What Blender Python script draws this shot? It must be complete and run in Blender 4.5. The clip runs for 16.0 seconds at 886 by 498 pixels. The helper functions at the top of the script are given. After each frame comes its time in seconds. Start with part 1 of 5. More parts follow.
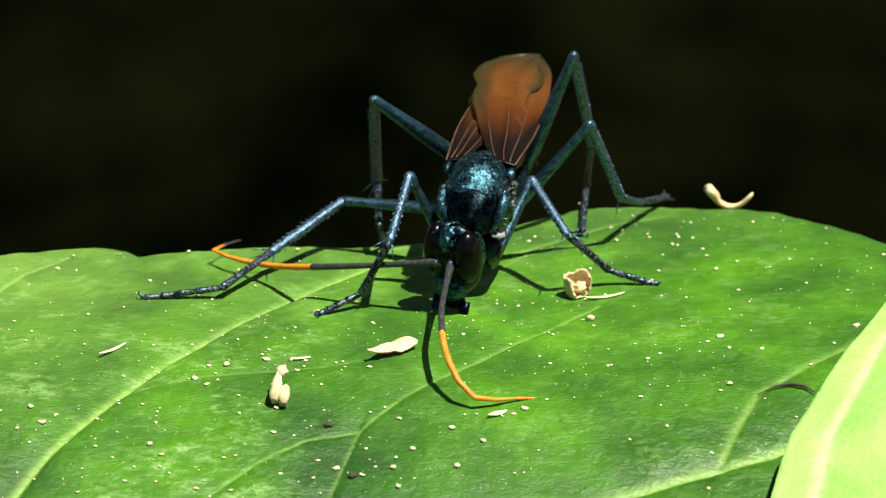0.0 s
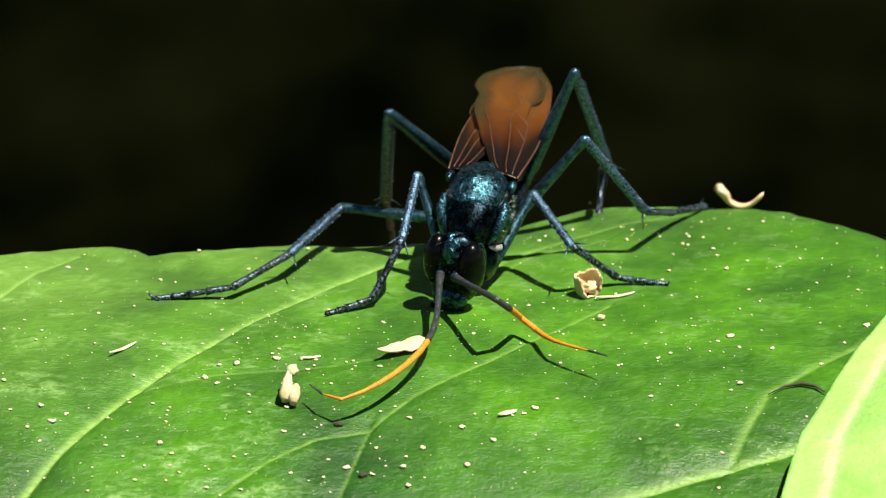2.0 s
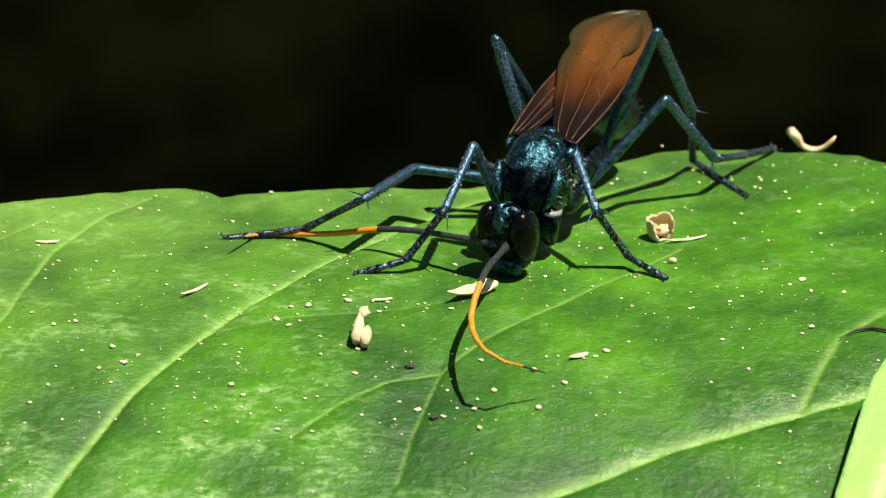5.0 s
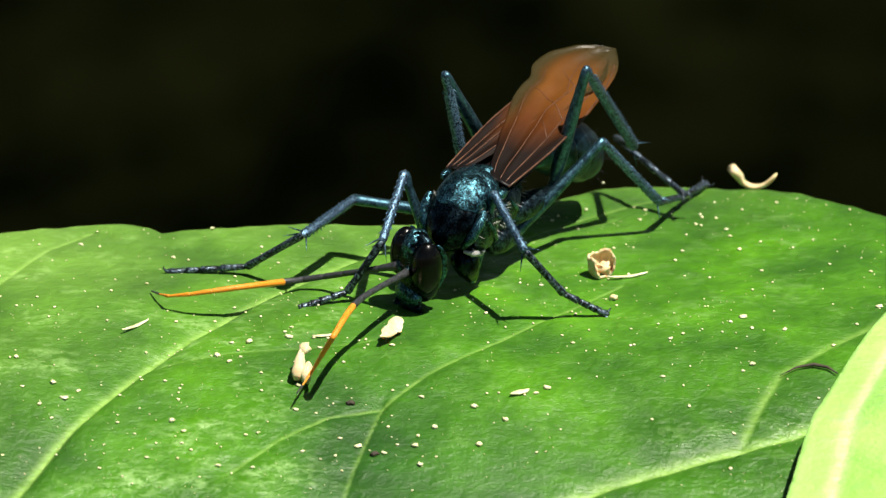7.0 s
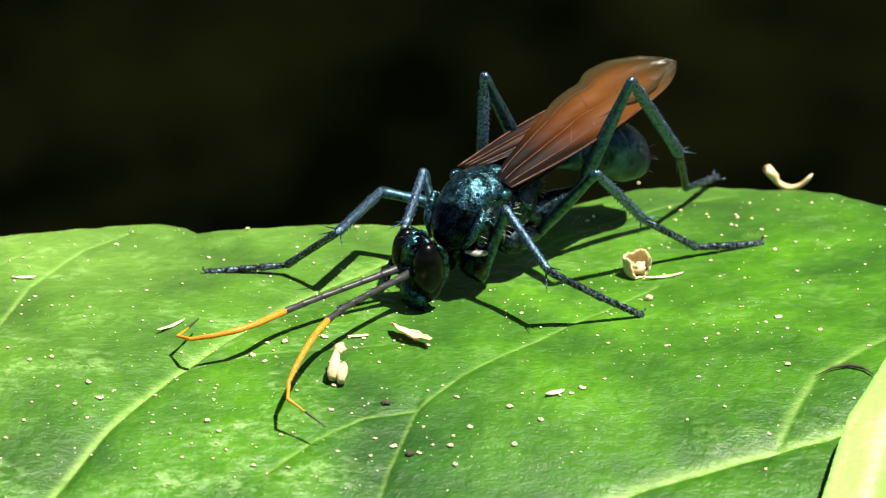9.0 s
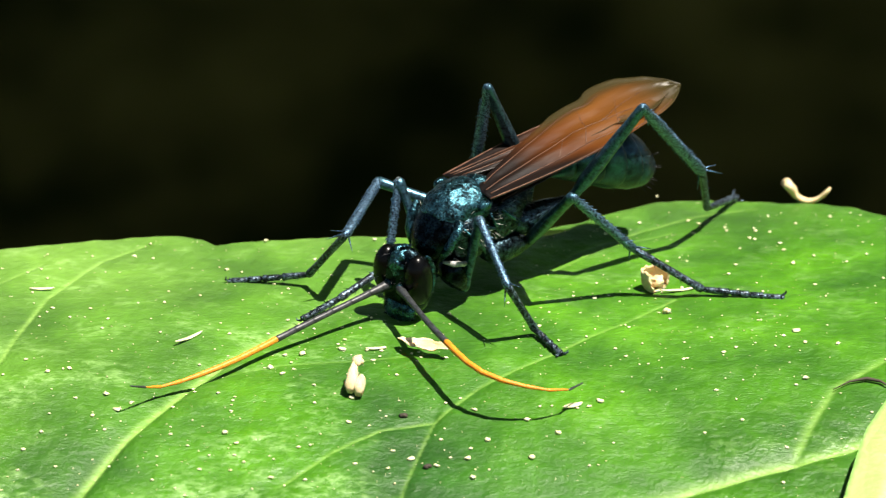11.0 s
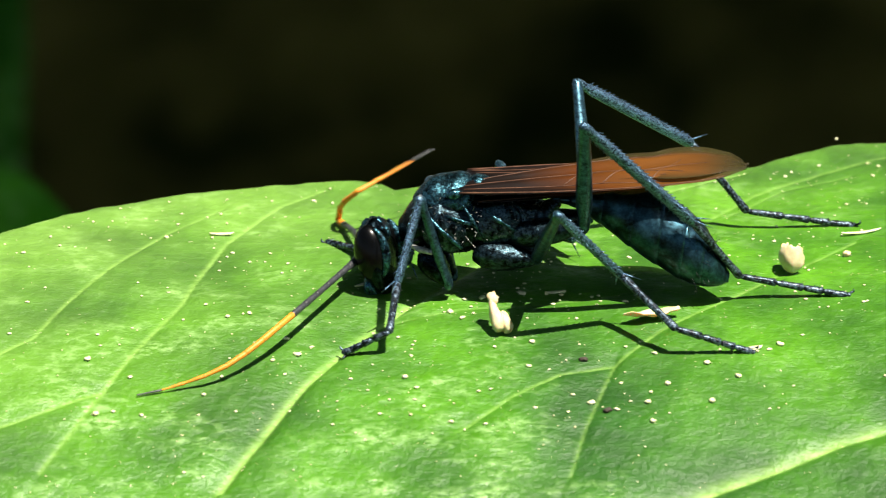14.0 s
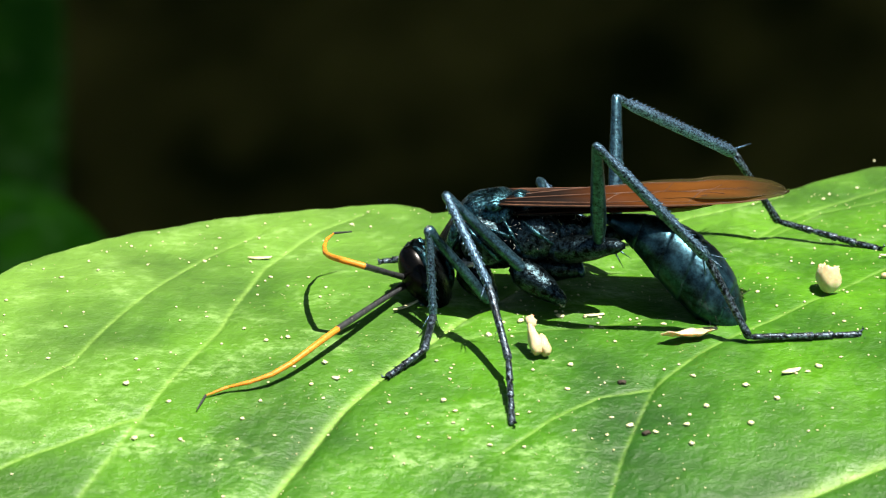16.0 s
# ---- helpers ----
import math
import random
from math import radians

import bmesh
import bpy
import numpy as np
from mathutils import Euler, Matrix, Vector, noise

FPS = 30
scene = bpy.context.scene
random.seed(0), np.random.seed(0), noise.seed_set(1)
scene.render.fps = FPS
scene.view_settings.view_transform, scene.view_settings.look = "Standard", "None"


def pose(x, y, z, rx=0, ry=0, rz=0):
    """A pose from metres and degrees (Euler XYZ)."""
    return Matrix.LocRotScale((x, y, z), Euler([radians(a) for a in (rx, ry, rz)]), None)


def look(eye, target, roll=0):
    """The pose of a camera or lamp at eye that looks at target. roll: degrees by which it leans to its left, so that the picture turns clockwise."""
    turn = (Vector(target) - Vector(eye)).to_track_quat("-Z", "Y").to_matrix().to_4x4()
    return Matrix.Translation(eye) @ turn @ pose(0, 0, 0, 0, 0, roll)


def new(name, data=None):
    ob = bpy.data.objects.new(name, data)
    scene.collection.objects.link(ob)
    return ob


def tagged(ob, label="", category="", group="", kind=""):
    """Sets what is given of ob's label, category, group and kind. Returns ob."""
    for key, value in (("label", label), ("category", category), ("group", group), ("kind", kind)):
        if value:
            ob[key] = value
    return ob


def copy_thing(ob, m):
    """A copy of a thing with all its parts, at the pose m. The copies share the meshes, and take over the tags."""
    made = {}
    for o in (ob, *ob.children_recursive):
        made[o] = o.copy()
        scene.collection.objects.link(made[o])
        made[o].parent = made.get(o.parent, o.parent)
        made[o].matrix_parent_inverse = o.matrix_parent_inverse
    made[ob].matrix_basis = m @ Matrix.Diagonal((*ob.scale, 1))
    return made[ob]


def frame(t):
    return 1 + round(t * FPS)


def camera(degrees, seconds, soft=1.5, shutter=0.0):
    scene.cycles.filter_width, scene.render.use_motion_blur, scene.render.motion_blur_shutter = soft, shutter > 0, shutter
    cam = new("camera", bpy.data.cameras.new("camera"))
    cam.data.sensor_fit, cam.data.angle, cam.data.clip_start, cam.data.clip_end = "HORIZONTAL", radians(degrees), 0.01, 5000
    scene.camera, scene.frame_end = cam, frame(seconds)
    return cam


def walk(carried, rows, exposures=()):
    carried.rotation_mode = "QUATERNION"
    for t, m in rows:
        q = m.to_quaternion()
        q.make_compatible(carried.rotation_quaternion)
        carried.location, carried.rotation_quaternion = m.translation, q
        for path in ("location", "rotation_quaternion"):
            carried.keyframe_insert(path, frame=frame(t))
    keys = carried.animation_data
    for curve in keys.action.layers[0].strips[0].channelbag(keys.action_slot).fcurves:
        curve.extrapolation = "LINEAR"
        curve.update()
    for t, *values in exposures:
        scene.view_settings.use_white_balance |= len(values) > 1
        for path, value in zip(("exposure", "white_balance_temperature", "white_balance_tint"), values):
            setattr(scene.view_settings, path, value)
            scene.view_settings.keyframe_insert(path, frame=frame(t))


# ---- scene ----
U = 0.001  # the plans below are in millimetres

# ---- camera: a long lens on a tripod, one metre from the leaf, panned by hand ----
cam = camera(5.44, 16.0, soft=1.15, shutter=0.5)
cam.data.dof.use_dof = True
cam.data.dof.focus_distance = 0.97
cam.data.dof.aperture_fstop = 54
EYE = (0.0, -0.9397, 0.3420)
# seconds, pan to the left, tilt below the horizon, roll
AIM = [(0, 0.000, 20.000, 0.00), (0.5, 0.033, 19.987, 0.04), (1, -0.032, 20.024, 0.08), (1.5, 0.116, 20.072, 0.04),
       (2, 0.068, 20.004, 0.04), (2.5, 0.083, 20.093, 0.04), (3, 0.372, 20.199, 0.00), (3.2, 0.442, 20.228, 0.00),
       (5.5, 0.539, 20.363, 0.07), (6, 0.403, 20.278, 0.05), (6.5, 0.094, 20.263, 0.30), (7, 0.153, 20.133, 0.33),
       (7.5, 0.238, 20.057, 0.25), (8, 0.314, 20.107, 0.16), (8.2, 0.350, 20.109, 0.18), (10.3, 0.336, 20.177, 0.37),
       (10.5, 0.336, 20.140, 0.37), (11, 0.503, 20.056, 0.39), (11.5, 0.692, 20.068, 0.22), (12, 0.789, 20.040, 0.23),
       (12.5, 0.737, 20.061, 0.04), (12.7, 0.721, 20.072, 0.00), (13, 0.786, 20.156, -0.07), (13.2, 0.893, 20.234, -0.07),
       (13.5, 1.237, 20.343, -0.07), (14, 1.678, 20.402, -0.24), (14.5, 1.780, 20.365, -0.41), (15, 1.767, 20.344, -0.44),
       (15.5, 1.855, 20.316, -0.49), (16, 1.927, 20.257, -0.51)]
walk(cam, [(t, pose(*EYE, 90 - tilt, 0, pan) @ pose(0, 0, 0, 0, 0, roll)) for t, pan, tilt, roll in AIM],
     exposures=[(0.0, 0.92), (5.5, 0.78), (6.5, 0.84), (8.0, 1.05), (11.0, 1.26), (12.5, 1.36), (14.0, 1.30), (15.5, 1.30), (16.0, 1.22)])

# ---- light: high sun, blue sky ----
SUN = Vector((0.32, -0.20, 0.93)).normalized()
world = bpy.data.worlds.new("sky")
scene.world = world
world.use_nodes = True
sky = world.node_tree.nodes.new("ShaderNodeTexSky")
sky.sky_type, sky.sun_disc = "NISHITA", False
sky.sun_elevation, sky.sun_rotation = math.asin(SUN.z), math.atan2(SUN.x, SUN.y)
background = world.node_tree.nodes["Background"]
background.inputs["Strength"].default_value = 0.05
world.node_tree.links.new(sky.outputs[0], background.inputs["Color"])
sun = new("sun", bpy.data.lights.new("sun", "SUN"))
sun.data.energy, sun.data.angle, sun.data.color = 5.0, radians(0.53), (1.0, 0.93, 0.82)
sun.matrix_world = look(SUN * 3, (0, 0, 0))


# ---- materials ----
def material(name):
    m = bpy.data.materials.new(name)
    m.use_nodes = True
    nodes, links = m.node_tree.nodes, m.node_tree.links
    return m, nodes, links, nodes["Principled BSDF"]


def ramp_node(nodes, links, source, stops):
    r = nodes.new("ShaderNodeValToRGB")
    while len(r.color_ramp.elements) < len(stops):
        r.color_ramp.elements.new(0.5)
    for e, (p, c) in zip(r.color_ramp.elements, stops):
        e.position, e.color = p, (*c, 1)
    links.new(source, r.inputs[0])
    return r.outputs[0]


def noise_node(nodes, links, scale, detail=4, rough=0.6, stretch=None):
    co = nodes.new("ShaderNodeTexCoord")
    n = nodes.new("ShaderNodeTexNoise")
    n.inputs["Scale"].default_value, n.inputs["Detail"].default_value, n.inputs["Roughness"].default_value = scale, detail, rough
    source = co.outputs["Object"]
    if stretch:
        mp = nodes.new("ShaderNodeMapping")
        mp.inputs["Scale"].default_value = stretch
        links.new(source, mp.inputs[0])
        source = mp.outputs[0]
    links.new(source, n.inputs["Vector"])
    return n.outputs["Fac"]


def bump_node(nodes, links, heights, bsdf, strength=0.4, distance=0.0002):
    last = None
    for h, s in heights:
        b = nodes.new("ShaderNodeBump")
        b.inputs["Strength"].default_value, b.inputs["Distance"].default_value = strength * s, distance
        links.new(h, b.inputs["Height"])
        if last:
            links.new(last, b.inputs["Normal"])
        last = b.outputs[0]
    links.new(last, bsdf.inputs["Normal"])


def mix_node(nodes, links, fac, a, b, mode="MIX"):
    m = nodes.new("ShaderNodeMix")
    m.data_type, m.blend_type = "RGBA", mode
    for s, v in ((m.inputs[0], fac), (m.inputs[6], a), (m.inputs[7], b)):
        if isinstance(v, (int, float)):
            s.default_value = v
        elif isinstance(v, tuple):
            s.default_value = (*v, 1)
        else:
            links.new(v, s)
    return m.outputs[2]


def leaf_material(name, dark, light, vein, gloss=0.34, glow=0.12, sheen_half=False, mottled=1.0, shine=0.5):
    m, nodes, links, p = material(name)
    big = noise_node(nodes, links, 22, 3)
    fine = noise_node(nodes, links, 1300, 4, 0.65)
    cells = nodes.new("ShaderNodeTexVoronoi")
    cells.feature, cells.inputs["Scale"].default_value = "DISTANCE_TO_EDGE", 330
    co = nodes.new("ShaderNodeTexCoord")
    squash, wander = nodes.new("ShaderNodeMapping"), noise_node(nodes, links, 260, 3, 0.6)
    squash.inputs["Scale"].default_value = (1, 0.5, 1)
    links.new(co.outputs["Object"], squash.inputs["Vector"])
    bend = nodes.new("ShaderNodeVectorMath")
    bend.operation, bend.inputs[1].default_value = "MULTIPLY_ADD", (0.0035, 0.0035, 0.0)
    links.new(wander, bend.inputs[0])
    links.new(squash.outputs[0], bend.inputs[2])
    links.new(bend.outputs[0], cells.inputs["Vector"])
    base = ramp_node(nodes, links, big, [(0.32, dark), (0.68, light)])
    spot = ramp_node(nodes, links, fine, [(0.32, (0.86, 0.90, 0.84)), (0.68, (1.10, 1.07, 1.14))])
    base = mix_node(nodes, links, mottled, base, spot, "MULTIPLY")
    mottle = noise_node(nodes, links, 95, 5, 0.6)
    base = mix_node(nodes, links, mottled, base, ramp_node(nodes, links, mottle, [(0.36, (0.56, 0.66, 0.5)), (0.64, (1.34, 1.24, 1.4))]), "MULTIPLY")
    net = ramp_node(nodes, links, cells.outputs["Distance"], [(0.0, (1.16, 1.12, 1.25)), (0.10, (1.0, 1.0, 1.0))])
    base = mix_node(nodes, links, mottled, base, net, "MULTIPLY")
    at = nodes.new("ShaderNodeAttribute")
    at.attribute_name = "vein"
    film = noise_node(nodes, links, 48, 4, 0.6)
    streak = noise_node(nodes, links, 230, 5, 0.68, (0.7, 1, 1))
    if sheen_half:  # the sky's sheen put into the colour, stronger towards one end of the blade
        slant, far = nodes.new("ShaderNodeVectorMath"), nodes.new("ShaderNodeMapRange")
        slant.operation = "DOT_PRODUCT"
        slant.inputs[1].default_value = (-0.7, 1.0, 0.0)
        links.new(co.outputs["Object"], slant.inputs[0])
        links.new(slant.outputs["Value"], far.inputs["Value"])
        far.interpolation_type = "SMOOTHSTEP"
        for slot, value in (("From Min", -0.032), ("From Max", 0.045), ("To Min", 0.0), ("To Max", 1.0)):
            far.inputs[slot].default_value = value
        xyz, side_fade = nodes.new("ShaderNodeSeparateXYZ"), nodes.new("ShaderNodeMapRange")
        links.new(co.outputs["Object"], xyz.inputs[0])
        links.new(xyz.outputs["X"], side_fade.inputs["Value"])
        side_fade.interpolation_type = "SMOOTHSTEP"
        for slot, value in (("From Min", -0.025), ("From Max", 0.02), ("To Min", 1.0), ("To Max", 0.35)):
            side_fade.inputs[slot].default_value = value
        thick = side_fade.outputs[0]
    # pale streaks and specks: dust, with glossy sheen and glints put into the colour
    speckle = noise_node(nodes, links, 1100, 4, 0.7, (0.6, 1, 1))
    sheen_bloom = ramp_node(nodes, links, streak, [(0.47, (0.0,) * 3), (0.64, (0.85,) * 3)])
    sheen_bloom = mix_node(nodes, links, 1.0, sheen_bloom, ramp_node(nodes, links, speckle, [(0.42, (0.05,) * 3), (0.60, (1.25,) * 3)]), "MULTIPLY")
    sheen_bloom = mix_node(nodes, links, 1.0, sheen_bloom, ramp_node(nodes, links, film, [(0.42, (0.06,) * 3), (0.60, (1.0,) * 3)]), "MULTIPLY")
    if sheen_half:
        sheen_bloom = mix_node(nodes, links, 1.0, sheen_bloom, thick, "MULTIPLY")
    base = mix_node(nodes, links, sheen_bloom, base, (0.25, 0.43, 0.14))
    if sheen_half:
        # pale tint that stands in for sky sheen on the far left
        sky_sheen = mix_node(nodes, links, 1.0, ramp_node(nodes, links, film, [(0.36, (0.22,) * 3), (0.64, (0.62,) * 3)]), far.outputs[0], "MULTIPLY")
        base = mix_node(nodes, links, sky_sheen, base, (0.245, 0.44, 0.07))
    worn = mix_node(nodes, links, 1.0, ramp_node(nodes, links, speckle, [(0.34, (0.45,) * 3), (0.60, (1.0,) * 3)]), at.outputs["Fac"], "MULTIPLY")
    col = mix_node(nodes, links, worn, base, vein)
    links.new(col, p.inputs["Base Color"])
    both = nodes.new("ShaderNodeMath")
    both.operation = "MULTIPLY"
    links.new(film, both.inputs[0])
    links.new(streak, both.inputs[1])
    rough = ramp_node(nodes, links, both.outputs[0], [(0.17, (gloss + 0.26,) * 3), (0.30, (gloss + 0.12,) * 3), (0.40, (gloss,) * 3)])
    if sheen_half:
        rough = mix_node(nodes, links, far.outputs[0], rough, (0.60, 0.60, 0.60))
    links.new(rough, p.inputs["Roughness"])
    p.inputs["Specular IOR Level"].default_value = shine
    edge = ramp_node(nodes, links, cells.outputs["Distance"], [(0.0, (0, 0, 0)), (0.25, (1, 1, 1))])
    bump_node(nodes, links, [(edge, 0.15), (fine, 0.35), (speckle, 0.5), (streak, 1.0), (mottle, 1.5), (film, 1.5)], p, 1.0, 0.00035)
    t = nodes.new("ShaderNodeBsdfTranslucent")
    links.new(col, t.inputs["Color"])
    s = nodes.new("ShaderNodeMixShader")
    s.inputs[0].default_value = glow
    links.new(p.outputs[0], s.inputs[1])
    links.new(t.outputs[0], s.inputs[2])
    links.new(s.outputs[0], nodes["Material Output"].inputs["Surface"])
    return m


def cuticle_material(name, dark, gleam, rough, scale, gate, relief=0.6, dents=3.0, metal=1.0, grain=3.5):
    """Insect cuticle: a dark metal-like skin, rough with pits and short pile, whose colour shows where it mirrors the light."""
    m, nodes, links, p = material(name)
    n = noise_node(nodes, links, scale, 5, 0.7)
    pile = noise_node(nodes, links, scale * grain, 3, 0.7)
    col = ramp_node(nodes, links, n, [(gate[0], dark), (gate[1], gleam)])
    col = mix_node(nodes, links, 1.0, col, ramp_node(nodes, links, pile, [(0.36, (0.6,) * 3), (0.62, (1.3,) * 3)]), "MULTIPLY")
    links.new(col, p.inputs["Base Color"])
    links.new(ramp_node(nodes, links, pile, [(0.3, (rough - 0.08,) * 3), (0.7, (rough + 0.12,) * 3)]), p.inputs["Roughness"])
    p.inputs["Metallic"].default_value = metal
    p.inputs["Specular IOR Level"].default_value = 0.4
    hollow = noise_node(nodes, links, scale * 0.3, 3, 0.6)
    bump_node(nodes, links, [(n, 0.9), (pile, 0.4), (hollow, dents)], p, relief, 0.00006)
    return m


def plain_material(name, a, b, rough=0.6, scale=600, bump=0.4, spec=0.5, through_light=0.0, stops=(0.3, 0.7), stretch=None):
    m, nodes, links, p = material(name)
    n = noise_node(nodes, links, scale, 4, 0.65, stretch)
    links.new(ramp_node(nodes, links, n, [(stops[0], a), (stops[1], b)]), p.inputs["Base Color"])
    p.inputs["Roughness"].default_value = rough
    p.inputs["Specular IOR Level"].default_value = spec
    p.inputs["Subsurface Weight"].default_value = through_light
    p.inputs["Subsurface Scale"].default_value = 0.0006
    bump_node(nodes, links, [(n, 1.0)], p, bump, 0.0001)
    return m


def wing_material():
    m, nodes, links, p = material("rust_wing_membrane")
    at, rim = nodes.new("ShaderNodeAttribute"), nodes.new("ShaderNodeAttribute")
    at.attribute_name, rim.attribute_name = "span", "rim"
    n = noise_node(nodes, links, 130, 3, 0.5, (0.6, 1.3, 1))
    col = ramp_node(nodes, links, at.outputs["Fac"], [(0.0, (0.008, 0.006, 0.006)), (0.20, (0.022, 0.013, 0.010)), (0.40, (0.150, 0.047, 0.010)), (0.62, (0.21, 0.078, 0.014)), (1.0, (0.13, 0.060, 0.016))])
    col = mix_node(nodes, links, 1.0, col, ramp_node(nodes, links, n, [(0.3, (0.66, 0.62, 0.62)), (0.7, (1.18, 1.2, 1.3))]), "MULTIPLY")
    col = mix_node(nodes, links, rim.outputs["Fac"], col, (0.072, 0.058, 0.024))
    links.new(col, p.inputs["Base Color"])
    p.inputs["Roughness"].default_value = 0.34
    p.inputs["Specular IOR Level"].default_value = 0.45
    crease = noise_node(nodes, links, 300, 3, 0.5, (0.5, 1.8, 1))
    bump_node(nodes, links, [(n, 1.0), (crease, 0.6)], p, 0.7, 0.0004)
    t = nodes.new("ShaderNodeBsdfTranslucent")
    links.new(mix_node(nodes, links, 1.0, col, (1.5, 1.9, 1.7), "MULTIPLY"), t.inputs["Color"])
    s = nodes.new("ShaderNodeMixShader")
    s.inputs[0].default_value = 0.45
    links.new(p.outputs[0], s.inputs[1])
    links.new(t.outputs[0], s.inputs[2])
    clear = nodes.new("ShaderNodeBsdfTransparent")
    clear.inputs[0].default_value = (1, 0.9, 0.75, 1)
    s2 = nodes.new("ShaderNodeMixShader")
    links.new(ramp_node(nodes, links, rim.outputs["Fac"], [(0.0, (0.04,) * 3), (1.0, (0.34,) * 3)]), s2.inputs[0])
    links.new(s.outputs[0], s2.inputs[1])
    links.new(clear.outputs[0], s2.inputs[2])
    links.new(s2.outputs[0], nodes["Material Output"].inputs["Surface"])
    return m


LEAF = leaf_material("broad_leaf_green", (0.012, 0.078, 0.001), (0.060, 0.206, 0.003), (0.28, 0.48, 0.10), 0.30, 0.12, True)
PALE = leaf_material("young_leaf_pale_green", (0.27, 0.60, 0.09), (0.37, 0.70, 0.15), (0.54, 0.80, 0.32), 0.40, 0.15, False, 0.3)
SHADE = leaf_material("shaded_leaf_green", (0.02, 0.10, 0.003), (0.03, 0.14, 0.004), (0.05, 0.16, 0.01), 0.62, shine=0.15)
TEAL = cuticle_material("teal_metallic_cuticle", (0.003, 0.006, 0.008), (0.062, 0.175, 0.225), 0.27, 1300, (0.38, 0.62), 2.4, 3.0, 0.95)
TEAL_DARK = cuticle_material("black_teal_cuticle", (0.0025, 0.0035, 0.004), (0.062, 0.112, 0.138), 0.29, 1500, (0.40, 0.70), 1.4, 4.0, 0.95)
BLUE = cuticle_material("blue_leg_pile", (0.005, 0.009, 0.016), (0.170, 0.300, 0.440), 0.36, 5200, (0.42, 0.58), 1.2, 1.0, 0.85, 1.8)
FEMUR = cuticle_material("blue_black_femur", (0.010, 0.022, 0.030), (0.062, 0.145, 0.195), 0.32, 1500, (0.34, 0.60), 0.35, 1.0, 0.85)
BLACK = cuticle_material("black_blue_cuticle", (0.0025, 0.003, 0.0035), (0.016, 0.032, 0.042), 0.27, 1000, (0.40, 0.68), 0.8, 3.0)
BELLY = cuticle_material("blue_black_abdomen", (0.005, 0.012, 0.017), (0.034, 0.093, 0.126), 0.34, 500, (0.36, 0.64), 0.6, 2.5, 0.9)
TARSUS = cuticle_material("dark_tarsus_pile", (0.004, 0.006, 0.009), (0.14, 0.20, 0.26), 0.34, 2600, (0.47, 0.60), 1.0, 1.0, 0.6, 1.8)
KNEE = cuticle_material("pale_knee", (0.05, 0.06, 0.065), (0.30, 0.34, 0.36), 0.3, 2500, (0.4, 0.65), 0.6, 1.0, 0.5)
SILVER = plain_material("silvery_pile", (0.10, 0.10, 0.10), (0.46, 0.46, 0.44), 0.5, 2600, 1.0, 0.6)
EYE_BLACK = plain_material("glossy_black_eye", (0.001, 0.001, 0.001), (0.0013, 0.0013, 0.0013), 0.25, 900, 0.02, 0.18)
ORANGE = plain_material("orange_feeler", (0.55, 0.18, 0.010), (0.72, 0.28, 0.022), 0.5, 1500, 0.3, 0.4, 0.2)
SOOT = plain_material("dark_feeler_base", (0.008, 0.008, 0.009), (0.05, 0.055, 0.06), 0.45, 2000, 0.4)
WING = wing_material()
VEIN = plain_material("rust_wing_vein", (0.035, 0.016, 0.010), (0.13, 0.062, 0.036), 0.42, 500, 0.4, 0.3)
BRISTLE = plain_material("black_bristle", (0.01, 0.01, 0.012), (0.03, 0.03, 0.035), 0.4, 900, 0.1)
CREAM = plain_material("cream_dry_petal", (0.48, 0.38, 0.19), (0.70, 0.62, 0.40), 0.6, 500, 0.5, 0.3, 0.25)
TAN = plain_material("tan_dry_husk", (0.50, 0.34, 0.15), (0.80, 0.68, 0.42), 0.6, 350, 0.6, 0.3, 0.2)
CRUMB = plain_material("pale_plant_crumb", (0.50, 0.46, 0.22), (0.82, 0.80, 0.55), 0.7, 900, 0.5)
# grit, and the dark pieces that stand in for shade
GRIT_SHADE = plain_material("dark_grit_and_shade", (0.02, 0.015, 0.01), (0.06, 0.045, 0.03), 0.8, 900)
BACK = leaf_material("dim_leaf_green", (0.05, 0.26, 0.006), (0.08, 0.34, 0.010), (0.10, 0.36, 0.02), 0.62, shine=0.1)
SOIL = plain_material("shaded_leaf_litter", (0.018, 0.021, 0.004), (0.27, 0.19, 0.042), 0.9, 12, 0.3, 0.0, 0.0, (0.42, 0.72), (1, 0.45, 1))
STEM = plain_material("green_stem", (0.06, 0.14, 0.02), (0.10, 0.20, 0.04), 0.6, 90)


# ---- mesh helpers ----
def part(name, bm, mat, parent=None, label="", smooth=True):
    bmesh.ops.recalc_face_normals(bm, faces=bm.faces)
    me = bpy.data.meshes.new(name)
    for v in bm.verts:
        v.co *= U
    for f in bm.faces:
        f.smooth = smooth
    bm.to_mesh(me)
    bm.free()
    for m in (mat if isinstance(mat, (list, tuple)) else [mat]):
        me.materials.append(m)
    ob = new(name, me)
    if parent:
        ob.parent = parent
    if label:
        tagged(ob, label)
    return ob


def rings(bm, loops, cap=True):
    made = [[bm.verts.new(p) for p in loop] for loop in loops]
    for a, b in zip(made, made[1:]):
        for i in range(len(a)):
            j = (i + 1) % len(a)
            bm.faces.new((a[i], a[j], b[j], b[i]))
    if cap:
        bm.faces.new(made[0][::-1])
        bm.faces.new(made[-1])
    return made


